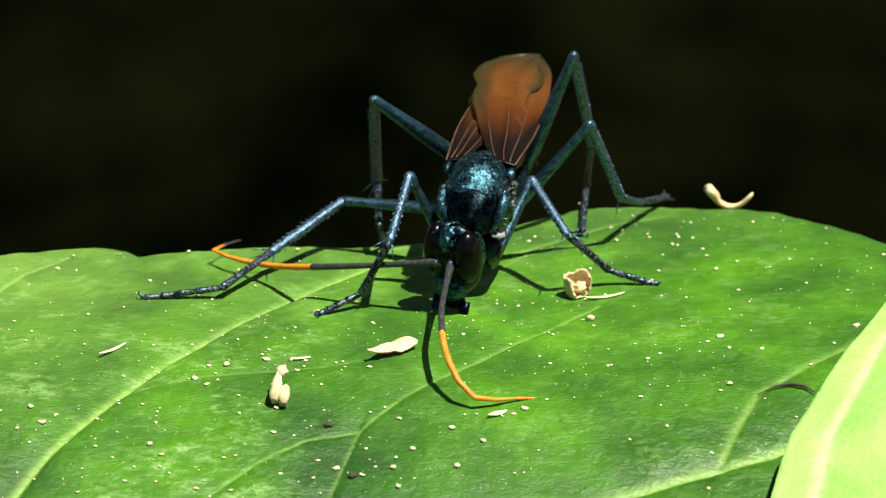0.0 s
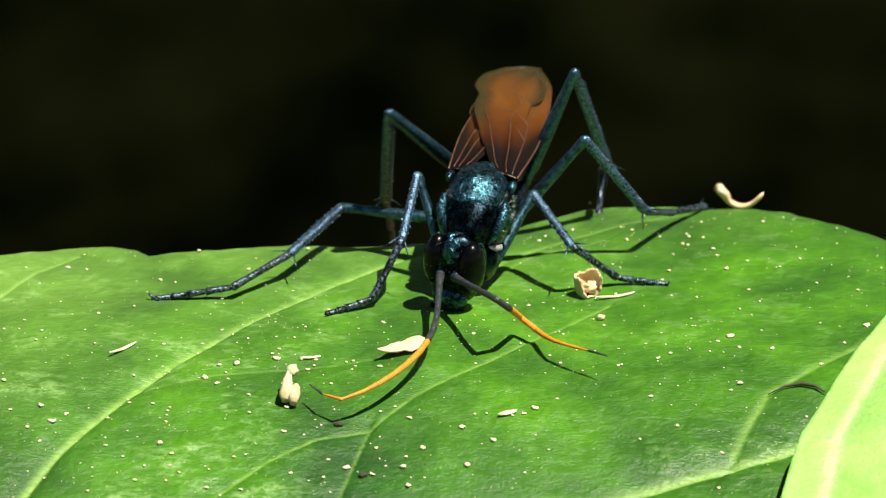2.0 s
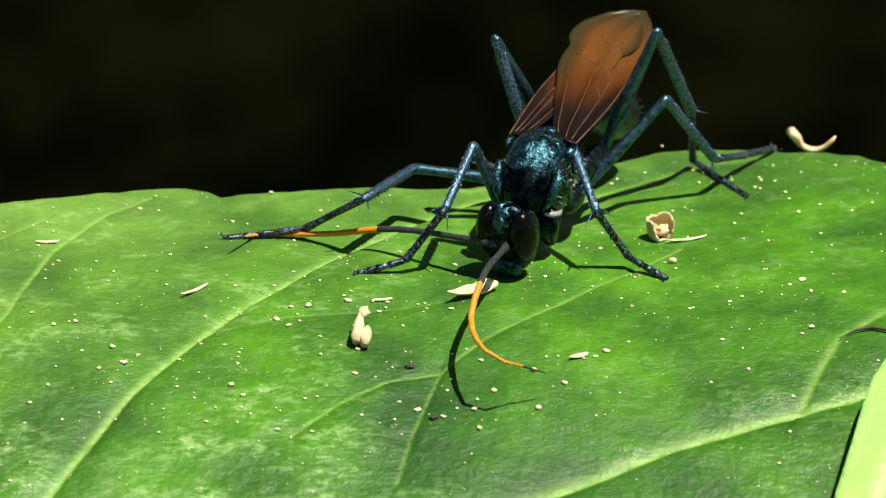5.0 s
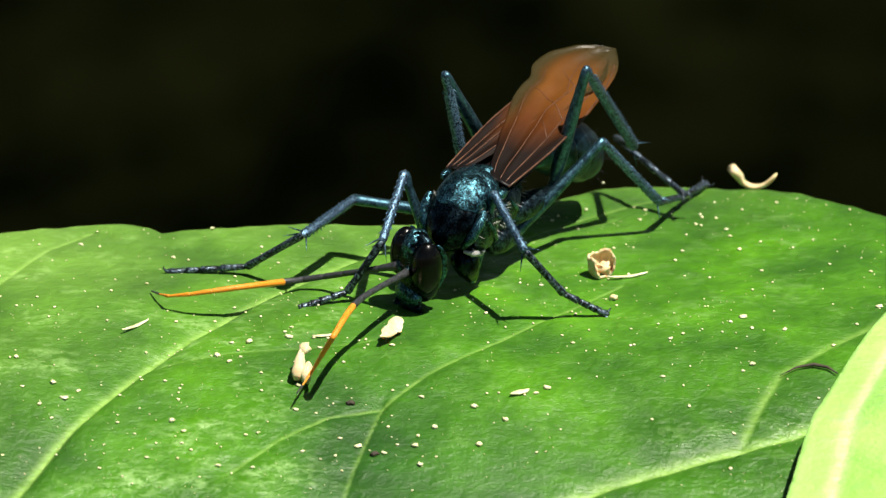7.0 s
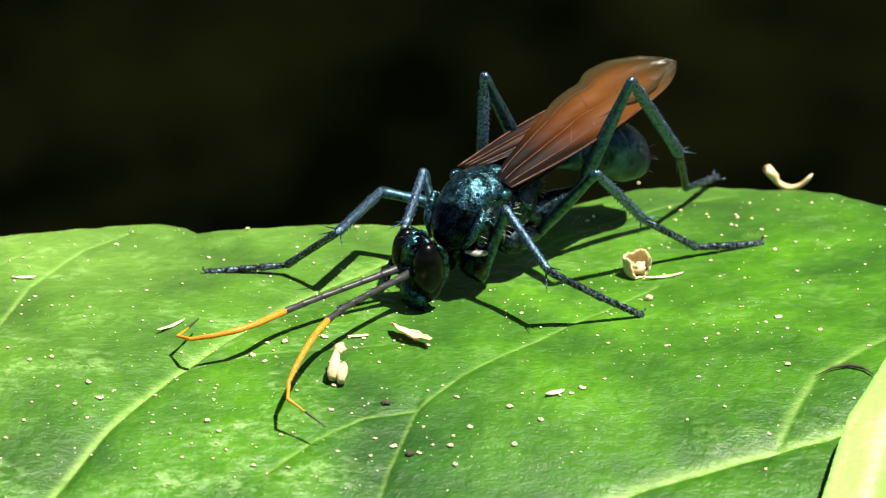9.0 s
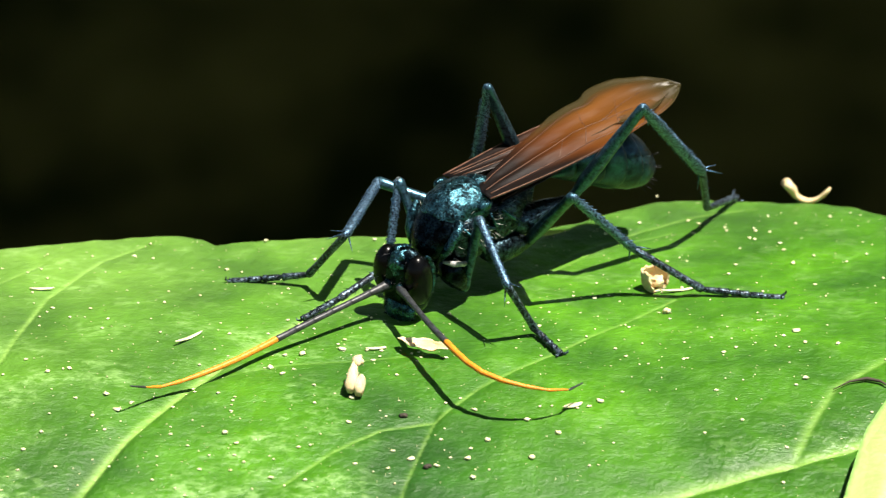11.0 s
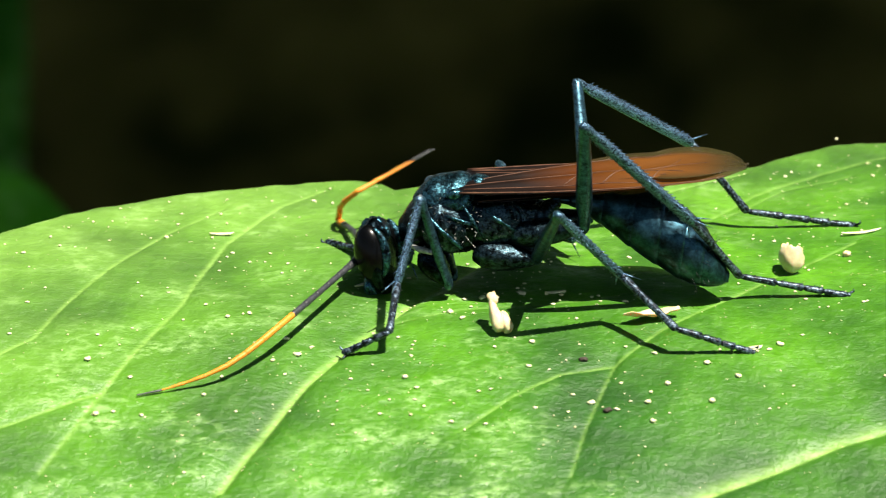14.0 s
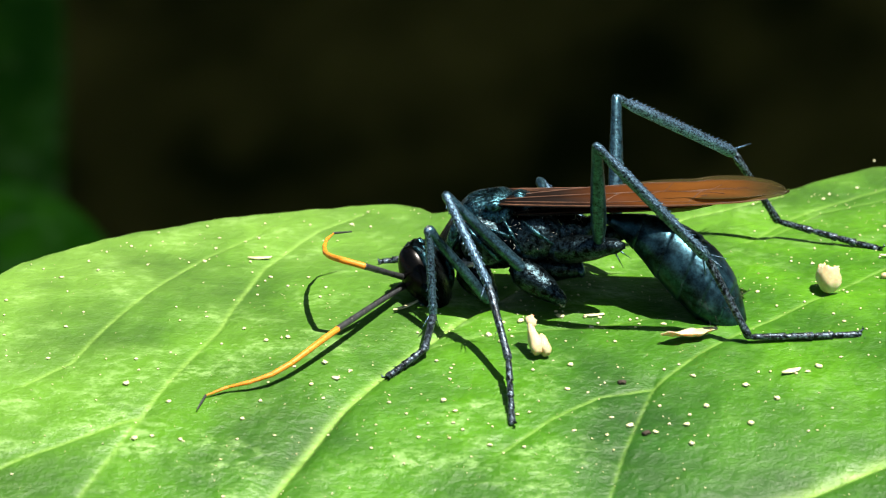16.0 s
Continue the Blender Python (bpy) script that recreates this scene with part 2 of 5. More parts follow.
def loft_x(bm, sections, n=24, rough=0.0, seed=0, square=1.0):
    """A body along x: sections of (x, half width, half height, centre z)."""
    loops = []
    for x, hy, hz, zc in sections:
        loop = []
        for i in range(n):
            a = 2 * math.pi * i / n
            c, s = math.cos(a), math.sin(a)
            c, s = math.copysign(abs(c) ** square, c), math.copysign(abs(s) ** square, s)
            k = 1 + rough * noise.noise(Vector((x * 0.9 + seed, c * 1.7, s * 1.7)))
            loop.append((x, hy * c * k, zc + hz * s * k))
        loops.append(loop)
    return rings(bm, loops)


def smooth_sections(keys, steps):
    """Sections between the given ones, by a cubic through them."""
    out = []
    for i in range(len(keys) - 1):
        p0, p1, p2, p3 = (keys[max(0, min(len(keys) - 1, i + d))] for d in (-1, 0, 1, 2))
        for s in range(steps):
            t = s / steps
            out.append(tuple(0.5 * (2 * b + (c - a) * t + (2 * a - 5 * b + 4 * c - d) * t * t + (3 * b - a - 3 * c + d) * t ** 3)
                             for a, b, c, d in zip(p0, p1, p2, p3)))
    out.append(keys[-1])
    return [(s[0], max(0.03, s[1]), max(0.03, s[2]), s[3]) for s in out]


def tube(bm, points, radii, n=8, flat=1.0):
    loops = []
    pts = [Vector(p) for p in points]
    for i, p in enumerate(pts):
        d = (pts[min(i + 1, len(pts) - 1)] - pts[max(i - 1, 0)]).normalized()
        side = d.cross(Vector((0.13, 0.21, 0.97))).normalized()
        up = side.cross(d)
        loops.append([p + side * math.cos(2 * math.pi * k / n) * radii[i] + up * math.sin(2 * math.pi * k / n) * radii[i] * flat for k in range(n)])
    return rings(bm, loops)


def blob(bm, centre, radii, seed=0, rough=0.0, sub=3, freq=0.8, turn=None):
    made = bmesh.ops.create_icosphere(bm, subdivisions=sub, radius=1.0)["verts"]
    c, r = Vector(centre), Vector(radii)
    for v in made:
        k = 1 + rough * noise.noise(v.co * freq * 2 + Vector((seed * 3.7, seed * 1.3, 0)))
        p = Vector((v.co.x * r.x, v.co.y * r.y, v.co.z * r.z)) * k
        v.co = c + (turn @ p if turn else p)
    return made


def spike(bm, base, tip, r, n=5):
    tube(bm, [base, (Vector(base) * 0.5 + Vector(tip) * 0.5), tip], [r, r * 0.65, r * 0.08], n)


# ---- the leaf on which all happens ----
EDGE = [(-95, -64), (-91.2, -47.4), (-82.7, -30.3), (-75.5, -18.2), (-65.1, -9.8), (-56.3, -4.9), (-46.3, -1.4), (-37.8, -0.1), (-34.0, -1.1), (-32.6, -3.0),
        (-30.8, -1.9), (-27.5, -0.7), (-20.2, 0.0), (-11.2, 0.4), (-1.5, 2.8), (5.9, 6.4), (10.8, 10.0), (15.1, 12.7), (20.6, 13.8), (25.5, 14.2),
        (31.7, 13.1), (36.5, 11.3), (41.9, 7.7), (47.6, 1.6), (55.0, -10.4), (62.7, -27.0), (69.0, -46), (72, -64)]
VEINS = [(0.62, 0.85, [(-48.1, -66.7), (-43.9, -58.3), (-40.1, -50.6), (-32.4, -38), (-22.7, -24.3), (-13.4, -11.2), (-5.1, -2.5), (4.6, 3.7)]),
         (0.95, 0.85, [(-4.8, -70.5), (1.8, -66.3), (15.5, -58.9), (19.9, -57), (26.9, -53.8), (33.9, -50.6), (41.6, -45.1), (48.8, -40.1)]),
         (0.26, 0.5, [(-23.8, -57.8), (-18.7, -52.5), (-14.1, -48.8), (-8.5, -46.7), (-3.7, -40.4), (3.9, -32.8), (10.4, -25.6), (16.4, -18.1)]),
         (0.24, 0.36, [(-12.8, -64.4), (-11.4, -57.8), (-8.5, -46.7)]),
         (0.24, 0.26, [(-31.8, -39), (-25.4, -36.8), (-18.4, -35.3), (-13.1, -34.1), (-8.5, -32.8)]),
         (0.6, 0.5, [(28, -53.4), (29.9, -47.6), (32.7, -39.8), (42.2, -29.6), (49.7, -20.7)]),
         (0.3, 0.42, [(1, -11.2), (5.8, -3.7), (13.1, 3.7), (18.7, 7.7), (25.5, 10.9)]),
         (0.24, 0.34, [(2.8, -10.4), (8.8, -2.5), (16.2, 2.8)]),
         (0.36, 0.62, [(-74.7, -60.4), (-72.6, -58.9), (-60.9, -52.3), (-53.7, -35.7), (-49.7, -19.5), (-44.3, -8.2), (-40.1, -3.1)]),
         (0.36, 0.5, [(-60.9, -52.3), (-66.6, -64.6)]),
         (0.32, 0.55, [(-73.4, -46.9), (-68.5, -42.7), (-63.3, -30.4), (-55.9, -16.2), (-50.7, -9.2)])]


def far_edge(x):
    xs, ys = [p[0] for p in EDGE], [p[1] for p in EDGE]
    return np.interp(x, xs, ys)


def vein_fields(px, py):
    """For arrays of places: how much vein shows there, and the height of the quilted blade."""
    shade, groove = np.zeros_like(px), np.zeros_like(px)
    for width, force, line in VEINS:
        d, side = np.full_like(px, 99.0), np.zeros_like(px)
        for (ax, ay), (bx, by) in zip(line, line[1:]):
            vx, vy = bx - ax, by - ay
            t = np.clip(((px - ax) * vx + (py - ay) * vy) / (vx * vx + vy * vy), 0, 1)
            e = np.hypot(px - ax - t * vx, py - ay - t * vy)
            side = np.where(e < d, np.sign(vx * (py - ay) - vy * (px - ax)), side)
            d = np.minimum(d, e)
        shade = np.maximum(shade, force * np.exp(-(d / np.where(side > 0, width, width * 0.55)) ** 2))
        depth = 1.0 if force > 0.8 else 0.34
        groove = groove - depth * np.exp(-d / np.where(side > 0, 2.8, 0.8) / (1.0 if force > 0.8 else 0.9))
    z = groove + 0.3
    z -= 0.0045 * np.minimum(0, py + 22) ** 2  # the blade arches down towards the camera
    z += 0.16 * np.sin(px * 0.29 + 0.9 * np.sin(py * 0.21)) * np.sin(py * 0.24 + 1.1) + 0.03 * np.sin(px * 1.1 + py * 0.5) * np.sin(py * 1.3 - px * 0.4)
    return shade, z


def leaf_height(x, y):
    return float(vein_fields(np.array([float(x)]), np.array([float(y)]))[1][0])


def grid_leaf(name, mat, xs, near, far, rows, height, parent=None, thick=0.35, pace=1.0):
    cols = len(xs)
    px = np.repeat(xs[:, None], rows, 1)
    v = np.linspace(0, 1, rows)[None, :] ** pace
    py = near[:, None] * (1 - v) + far[:, None] * v
    shade, z = height(px, py)
    co = np.stack([px, py, z], -1).reshape(-1, 3) * U
    a = (np.arange(cols - 1)[:, None] * rows + np.arange(rows - 1)[None, :]).ravel()
    faces = np.stack([a, a + rows, a + rows + 1, a + 1], 1)
    me = bpy.data.meshes.new(name)
    me.from_pydata(co.tolist(), [], faces.tolist())
    me.polygons.foreach_set("use_smooth", [True] * len(faces))
    at = me.attributes.new("vein", "FLOAT", "POINT")
    at.data.foreach_set("value", np.clip(shade, 0, 1).ravel().astype(np.float32))
    me.materials.append(mat)
    ob = new(name, me)
    if parent:
        ob.parent = parent
    so = ob.modifiers.new("thickness", "SOLIDIFY")
    so.thickness, so.offset = thick * U, -1
    return ob


def build_leaf():
    leaf = tagged(new("leaf"), "large glossy green leaf with pale veins and dust", "leaf")
    xs = np.linspace(-94.9, 71.9, 620)
    near = -64 - 62 * np.sqrt(np.clip(1 - ((xs + 11.5) / 83.5) ** 2, 0, 1))
    far = far_edge(xs) + 0.7 / (1 + np.exp((xs - 5) / 6)) + 0.15 * np.sin(xs * 1.7) * np.sin(xs * 0.31)

    def height(px, py):
        shade, z = vein_fields(px, py)
        gap = far[:, None] - py
        z = z - 0.5 * np.exp(-gap / 1.4)  # rolled margin
        shade = np.maximum(shade, 0.3 * np.exp(-(gap / 0.5) ** 2))
        return shade, z
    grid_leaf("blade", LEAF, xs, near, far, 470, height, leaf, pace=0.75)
    bm = bmesh.new()
    tube(bm, [(-10, -122, -1.2), (-10, -132, -4), (-6, -142, -20), (0, -146, -60)], [1.6, 1.7, 1.8, 2.0], 12)
    part("petiole", bm, STEM, leaf)
    return leaf


def build_stem():
    bm = bmesh.new()
    tube(bm, [(0, -146, -60), (4, -150, -200), (0, -146, -500)], [2.5, 3.2, 4.0], 14)
    tagged(part("plant_stem", bm, STEM), "thin green stem rising from the ground", "stem")


build_leaf()
build_stem()


# the pale leaf that overlaps it, nearer to the camera
def build_pale_leaf():
    leaf = tagged(new("young_leaf"), "pale yellow-green leaf close before the other", "leaf")
    n, rows = 70, 120
    me = bpy.data.meshes.new("blade")
    co, vein = [], []
    for i in range(n):
        u = i / (n - 1)
        for j in range(rows):
            v = j / (rows - 1)
            # the margin runs from the tip (far) towards the camera
            y = -2 - 118 * v
            left = float(np.interp(-y, [0, 10.8, 28.4, 42.8, 54.7, 63.4, 71.2, 78.6, 100, 125], [56, 51.3, 46.2, 40.4, 35.4, 33.3, 31.2, 30.5, 31, 36]))
            width = 46 * math.sin(min(1, v * 1.5 + 0.02) * math.pi / 2)
            x = left + width * u
            fold = abs(u - 0.1)
            z = 4 - 0.0045 * min(0, y + 22) ** 2 + 5 * u + 1.0 * (1 - math.exp(-fold * 14)) + 0.2 * math.sin(v * 42 + u * 9)
            co.append((x * U, y * U, z * U))
            vein.append(max(math.exp(-(fold / 0.016) ** 2), 0.35 * math.exp(-(u / 0.012) ** 2)))
    faces = [(i * rows + j, (i + 1) * rows + j, (i + 1) * rows + j + 1, i * rows + j + 1) for i in range(n - 1) for j in range(rows - 1)]
    me.from_pydata(co, [], [f[::-1] for f in faces])
    me.polygons.foreach_set("use_smooth", [True] * len(faces))
    me.attributes.new("vein", "FLOAT", "POINT").data.foreach_set("value", vein)
    me.materials.append(PALE)
    ob = new("blade", me)
    ob.parent = leaf
    so = ob.modifiers.new("thickness", "SOLIDIFY")
    so.thickness, so.offset = 0.4 * U, -1
    bm = bmesh.new()
    tube(bm, [(60, -118, -30), (62, -135, -40), (60, -150, -80), (30, -150, -300), (12, -146, -500)], [1.6, 1.6, 2.0, 2.6, 3.0], 12)
    part("petiole", bm, STEM, leaf)


build_pale_leaf()


# ---- the dark undergrowth behind ----
def build_ground():
    bm = bmesh.new()
    bmesh.ops.create_grid(bm, x_segments=60, y_segments=60, size=9000)
    for v in bm.verts:
        v.co.z = -500 + 60 * noise.noise(v.co * 0.0011)
    tagged(part("ground", bm, SOIL), kind="structure", label="dark shaded forest floor with leaf litter", category="ground")


def scatter_leaves(name, label, count, spots, size, seed, mat=SHADE):
    """Pointed, slightly folded leaf blades in one mesh."""
    rnd = random.Random(seed)
    bm = bmesh.new()
    for _ in range(count):
        c = Vector(spots(rnd))
        r = Euler((rnd.uniform(-0.5, 0.5), rnd.uniform(-0.5, 0.5), rnd.uniform(0, 6.3))).to_matrix()
        s = rnd.uniform(*size)
        mid = [bm.verts.new(c + r @ Vector((0, (t - 0.5) * s * 2, 0.1 * s * math.sin(t * 3)))) for t in (0, 0.3, 0.65, 1)]
        for side in (-1, 1):
            w = [bm.verts.new(c + r @ Vector((side * s * k, (t - 0.5) * s * 2, 0.16 * s))) for t, k in ((0.3, 0.48), (0.65, 0.42))]
            bm.faces.new((mid[0], mid[1], w[0]))
            bm.faces.new((mid[1], mid[2], w[1], w[0]))
            bm.faces.new((mid[2], mid[3], w[1]))
    return tagged(part(name, bm, mat), label, "foliage", kind="stuff")


build_ground()


def unseen_crown_spot(r):
    """A place in a broad unseen crown, uneven in outline, thicker towards its middle."""
    a, f = r.uniform(0, 2 * math.pi), math.sqrt(r.random())
    reach_out = f * (1480 + 170 * math.sin(3 * a + 0.6) + 110 * math.sin(7 * a + 1))
    return 150 + reach_out * math.cos(a), 1820 + 0.95 * reach_out * math.sin(a), 480 + r.random() * (200 + 420 * (1 - f * f)) + 60 * math.sin(5 * a)


def unseen_canopy_spot(r):
    """A place in an added, unseen leaf roof; the sun comes down through one gap."""
    while True:
        a, f = r.uniform(0, 2 * math.pi), 5600 * math.sqrt(r.random())
        x, y, z = f * math.cos(a), f * math.sin(a) - 300, r.uniform(2300, 3000) - 0.05 * f
        if math.hypot(x - SUN.x / SUN.z * z - 20, y - SUN.y / SUN.z * z + 20) > 640:
            return x, y, z


def unseen_thicket_spot(r):
    a, f = r.uniform(0, 2 * math.pi), r.uniform(4300, 5600)
    return f * math.cos(a), f * math.sin(a) - 300, r.uniform(-450, 2700)


# unseen leaves overhead, added to cut the sky light and its reflections
scatter_leaves("leaf_canopy", "high leaf canopy with a gap to the sun", 800, unseen_canopy_spot, (170, 340), 14)
# unseen leaf ring, added to darken what the wasp mirrors from the sides
scatter_leaves("thicket", "dark leafy thicket round the clearing", 1700, unseen_thicket_spot, (160, 320), 15)
# unseen crown, added to keep the sun off the ground behind
scatter_leaves("overhanging_foliage", "dense dark foliage that shades the undergrowth", 2000, unseen_crown_spot, (60, 150), 4)


def build_back_leaf(name, label, centre, half_x, half_y, slope):
    xs = np.linspace(-half_x + 0.3, half_x - 0.3, 60)
    edge = half_y * np.sqrt(np.clip(1 - (xs / half_x) ** 2, 0, 1))

    def height(px, py):
        return 0.6 * np.exp(-(py / 1.2) ** 2), 0.02 * px + slope * py - 0.008 * px ** 2 / half_x * 2
    leaf = tagged(new(name), label, "leaf")
    grid_leaf("blade", BACK if slope < 0.5 else SHADE, xs, -edge, edge, 30, height, leaf)
    bm = bmesh.new()
    tube(bm, [(0, -half_y * 0.9, -half_y * 0.9 * slope), (4, -half_y, -40), (0, -half_y, -460 - centre[2])], [1.2, 1.4, 3], 10)
    part("petiole", bm, STEM, leaf)
    leaf.location = Vector(centre) * U


build_back_leaf("background_leaf", "out-of-focus mid-green leaf behind the main leaf", (-112, 300, -131), 26, 40, 0.3)
build_back_leaf("background_leaf", "out-of-focus dark green leaf in the undergrowth", (-140, 600, -205), 22, 60, 0.9)


# ---- the wasp ----
ROOTS = [(3.2, 1.7, -3.2), (-2.4, 2.0, -3.6), (-6.4, 1.9, -2.0)]
HIPS = [(1.11, 2.15, -6.5), (-8.25, 2.27, -4.59), (-13.64, 3.05, -1.38)]
LENGTHS = [(10.31, 9.06, 7.02, 5.38), (13.43, 11.41, 8.7, 8.58), (14.46, 16.77, 9.4, 11.75)]
SIDES = (("L", 1), ("R", -1))
NECK = Vector((5.7, 0, -0.6))
HEAD_ARM = Vector((2.7, 0, -3.1))
WAIST = Vector((-10.9, 0, 1.1))
FEELER = (34.0, 14)  # length and number of pieces


def leg_profile(bm, length, keys, n=12, flat=1.0):
    loops = []
    for z, r in keys:
        loops.append([(r * math.cos(2 * math.pi * k / n), r * flat * math.sin(2 * math.pi * k / n), z * length) for k in range(n)])
    rings(bm, loops)


def build_thorax(wasp):
    bm = bmesh.new()
    loft_x(bm, smooth_sections([(3.4, 2.2, 2.2, -0.9), (1.0, 3.2, 3.4, -0.7), (-2.0, 3.1, 3.4, -0.6), (-5.0, 2.5, 2.6, -0.8), (-6.4, 1.8, 1.8, -1.0)], 5), 28, 0.05, 5)
    part("sternum", bm, BLACK, wasp)
    bm = bmesh.new()
    loft_x(bm, smooth_sections([(5.9, 0.9, 0.9, -1.2), (5.2, 1.8, 1.8, -1.2), (4.2, 2.7, 2.6, -0.8), (3.2, 3.05, 2.95, -0.3), (2.5, 3.0, 2.9, -0.1)], 5), 30, 0.05)
    part("pronotum", bm, BLACK, wasp, "black glossy collar with a teal gleam")
    bm = bmesh.new()
    loft_x(bm, smooth_sections([(4.1, 1.4, 1.0, 1.2), (3.3, 2.4, 1.8, 1.3), (2.0, 2.9, 2.6, 1.4), (0.0, 3.1, 2.9, 1.5), (-1.6, 2.9, 2.7, 1.5), (-2.5, 2.0, 1.9, 1.5)], 6), 40, 0.05, 2)
    for v in bm.verts:  # two long furrows and a midline
        if v.co.z > 2.0:
            v.co.z -= 0.16 * (math.exp(-((abs(v.co.y) - 1.5) / 0.22) ** 2) + 0.6 * math.exp(-(v.co.y / 0.18) ** 2))
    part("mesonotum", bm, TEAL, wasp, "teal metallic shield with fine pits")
    for _, s in SIDES:
        bm = bmesh.new()
        blob(bm, (0.9, 2.35 * s, -0.9), (2.5, 1.55, 2.9), 5 + s, 0.10, 4, 0.6, Euler((0, 0.35, 0)).to_matrix())
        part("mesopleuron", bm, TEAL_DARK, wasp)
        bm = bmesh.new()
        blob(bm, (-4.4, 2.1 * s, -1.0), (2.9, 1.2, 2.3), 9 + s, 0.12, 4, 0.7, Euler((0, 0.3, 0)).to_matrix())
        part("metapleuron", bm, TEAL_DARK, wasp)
        bm = bmesh.new()
        tube(bm, [(2.9, 3.2 * s, 1.9), (3.6, 3.3 * s, 0.6), (4.3, 2.9 * s, -0.9), (4.6, 2.2 * s, -2.3)], [0.35, 0.55, 0.55, 0.3], 10)
        part("pronotal_lobe", bm, TEAL, wasp)
        bm = bmesh.new()
        tube(bm, [(4.6, 2.4 * s, -2.6), (3.6, 3.0 * s, -3.0), (2.4, 3.3 * s, -3.3), (1.2, 3.2 * s, -3.4)], [0.16, 0.34, 0.30, 0.12], 9)
        part("collar_pile", bm, SILVER, wasp, "silvery hairs under the collar")
        for ridge in ([(2.6, 3.3, 1.0), (1.4, 3.9, -0.6), (-0.2, 3.7, -2.4), (-1.2, 2.9, -3.6)], [(-1.4, 3.3, 1.4), (-2.2, 3.3, -0.4), (-3.2, 3.0, -2.2)],
                      [(-3.4, 3.1, 0.9), (-5.0, 3.25, -0.6), (-6.8, 2.9, -2.0)], [(0.6, 3.8, 0.6), (-1.2, 3.7, -0.3), (-2.6, 3.2, -0.9)]):
            bm = bmesh.new()
            tube(bm, [(x, y * s, z) for x, y, z in ridge], [0.1] + [0.24] * (len(ridge) - 2) + [0.1], 8)
            part("pleural_ridge", bm, TEAL, wasp)
    bm = bmesh.new()
    loft_x(bm, smooth_sections([(-2.1, 1.2, 0.9, 2.9), (-2.9, 2.0, 1.3, 2.7), (-4.0, 1.6, 1.2, 2.3), (-4.8, 0.7, 0.6, 1.8)], 4), 20, 0.08, 7)
    part("scutellum", bm, TEAL, wasp)
    bm = bmesh.new()
    keys = [(-3.4, 2.3, 2.2, 0.2), (-5.2, 2.7, 2.6, -0.3), (-7.4, 2.4, 2.5, -0.9), (-9.2, 1.7, 1.8, -1.1), (-10.3, 0.9, 1.0, -0.2), (-11.2, 0.5, 0.5, 0.5)]
    loft_x(bm, smooth_sections(keys, 5), 28, 0.12, 9)
    rnd = random.Random(3)
    for _ in range(110):
        a, x = rnd.uniform(0, 2 * math.pi), rnd.uniform(-10.0, -4.0)
        n = Vector((-0.2, math.cos(a), math.sin(a)))
        r, c = (float(np.interp(-x, [-k[0] for k in keys], [k[i] for k in keys])) for i in (1, 3))
        spike(bm, (x, n.y * r * 0.95, c + n.z * r * 0.95), (x - 0.3, n.y * (r + 0.9), c + n.z * (r + 0.9)), 0.035, 3)
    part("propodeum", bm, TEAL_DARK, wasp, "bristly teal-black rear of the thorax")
    for _, s in SIDES:
        bm = bmesh.new()
        blob(bm, (-0.6, 3.35 * s, 2.6), (1.0, 0.5, 0.6), 2, 0.1, 2)
        part("tegula", bm, TEAL, wasp)
    for _, s in SIDES:
        bm = bmesh.new()
        for _ in range(170):
            x, a = rnd.uniform(-9.5, 3.6), rnd.uniform(-1.1, 1.0)
            r = float(np.interp(-x, [-3.6, -1, 2, 5, 7.4, 9.5], [3.2, 3.9, 3.4, 3.0, 2.6, 1.8]))
            n = Vector((0, math.cos(a) * s, math.sin(a)))
            base = Vector((x, 0, -0.7)) + n * r * 0.96
            spike(bm, base, base + (n + Vector((rnd.uniform(-0.8, 0.4), 0, rnd.uniform(-0.4, 0.4)))) * rnd.uniform(0.35, 0.8), 0.05, 3)
        part("side_hairs", bm, SILVER, wasp, "short silvery hairs on the flank")
    for ob in wasp.children:
        for v in ob.data.vertices:
            v.co.z += 0.5 * U
    # coxae, from the underside to each hip
    coxae = {}
    for k, (root, hip) in enumerate(zip(ROOTS, HIPS)):
        for side, _ in SIDES:
            long = (Vector(root) - Vector(hip)).length
            bm = bmesh.new()
            w = (1.5, 1.6, 1.5)[k]
            leg_profile(bm, long, [(-0.1, w * 0.5), (0.1, w * 0.95), (0.35, w), (0.62, w * 0.85), (0.82, w * 0.6), (0.94, 0.8), (1.06, 0.35)], 16)
            coxae[side + "FMH"[k]] = part("coxa", bm, BLACK if k == 0 else TEAL_DARK, wasp)
    return coxae


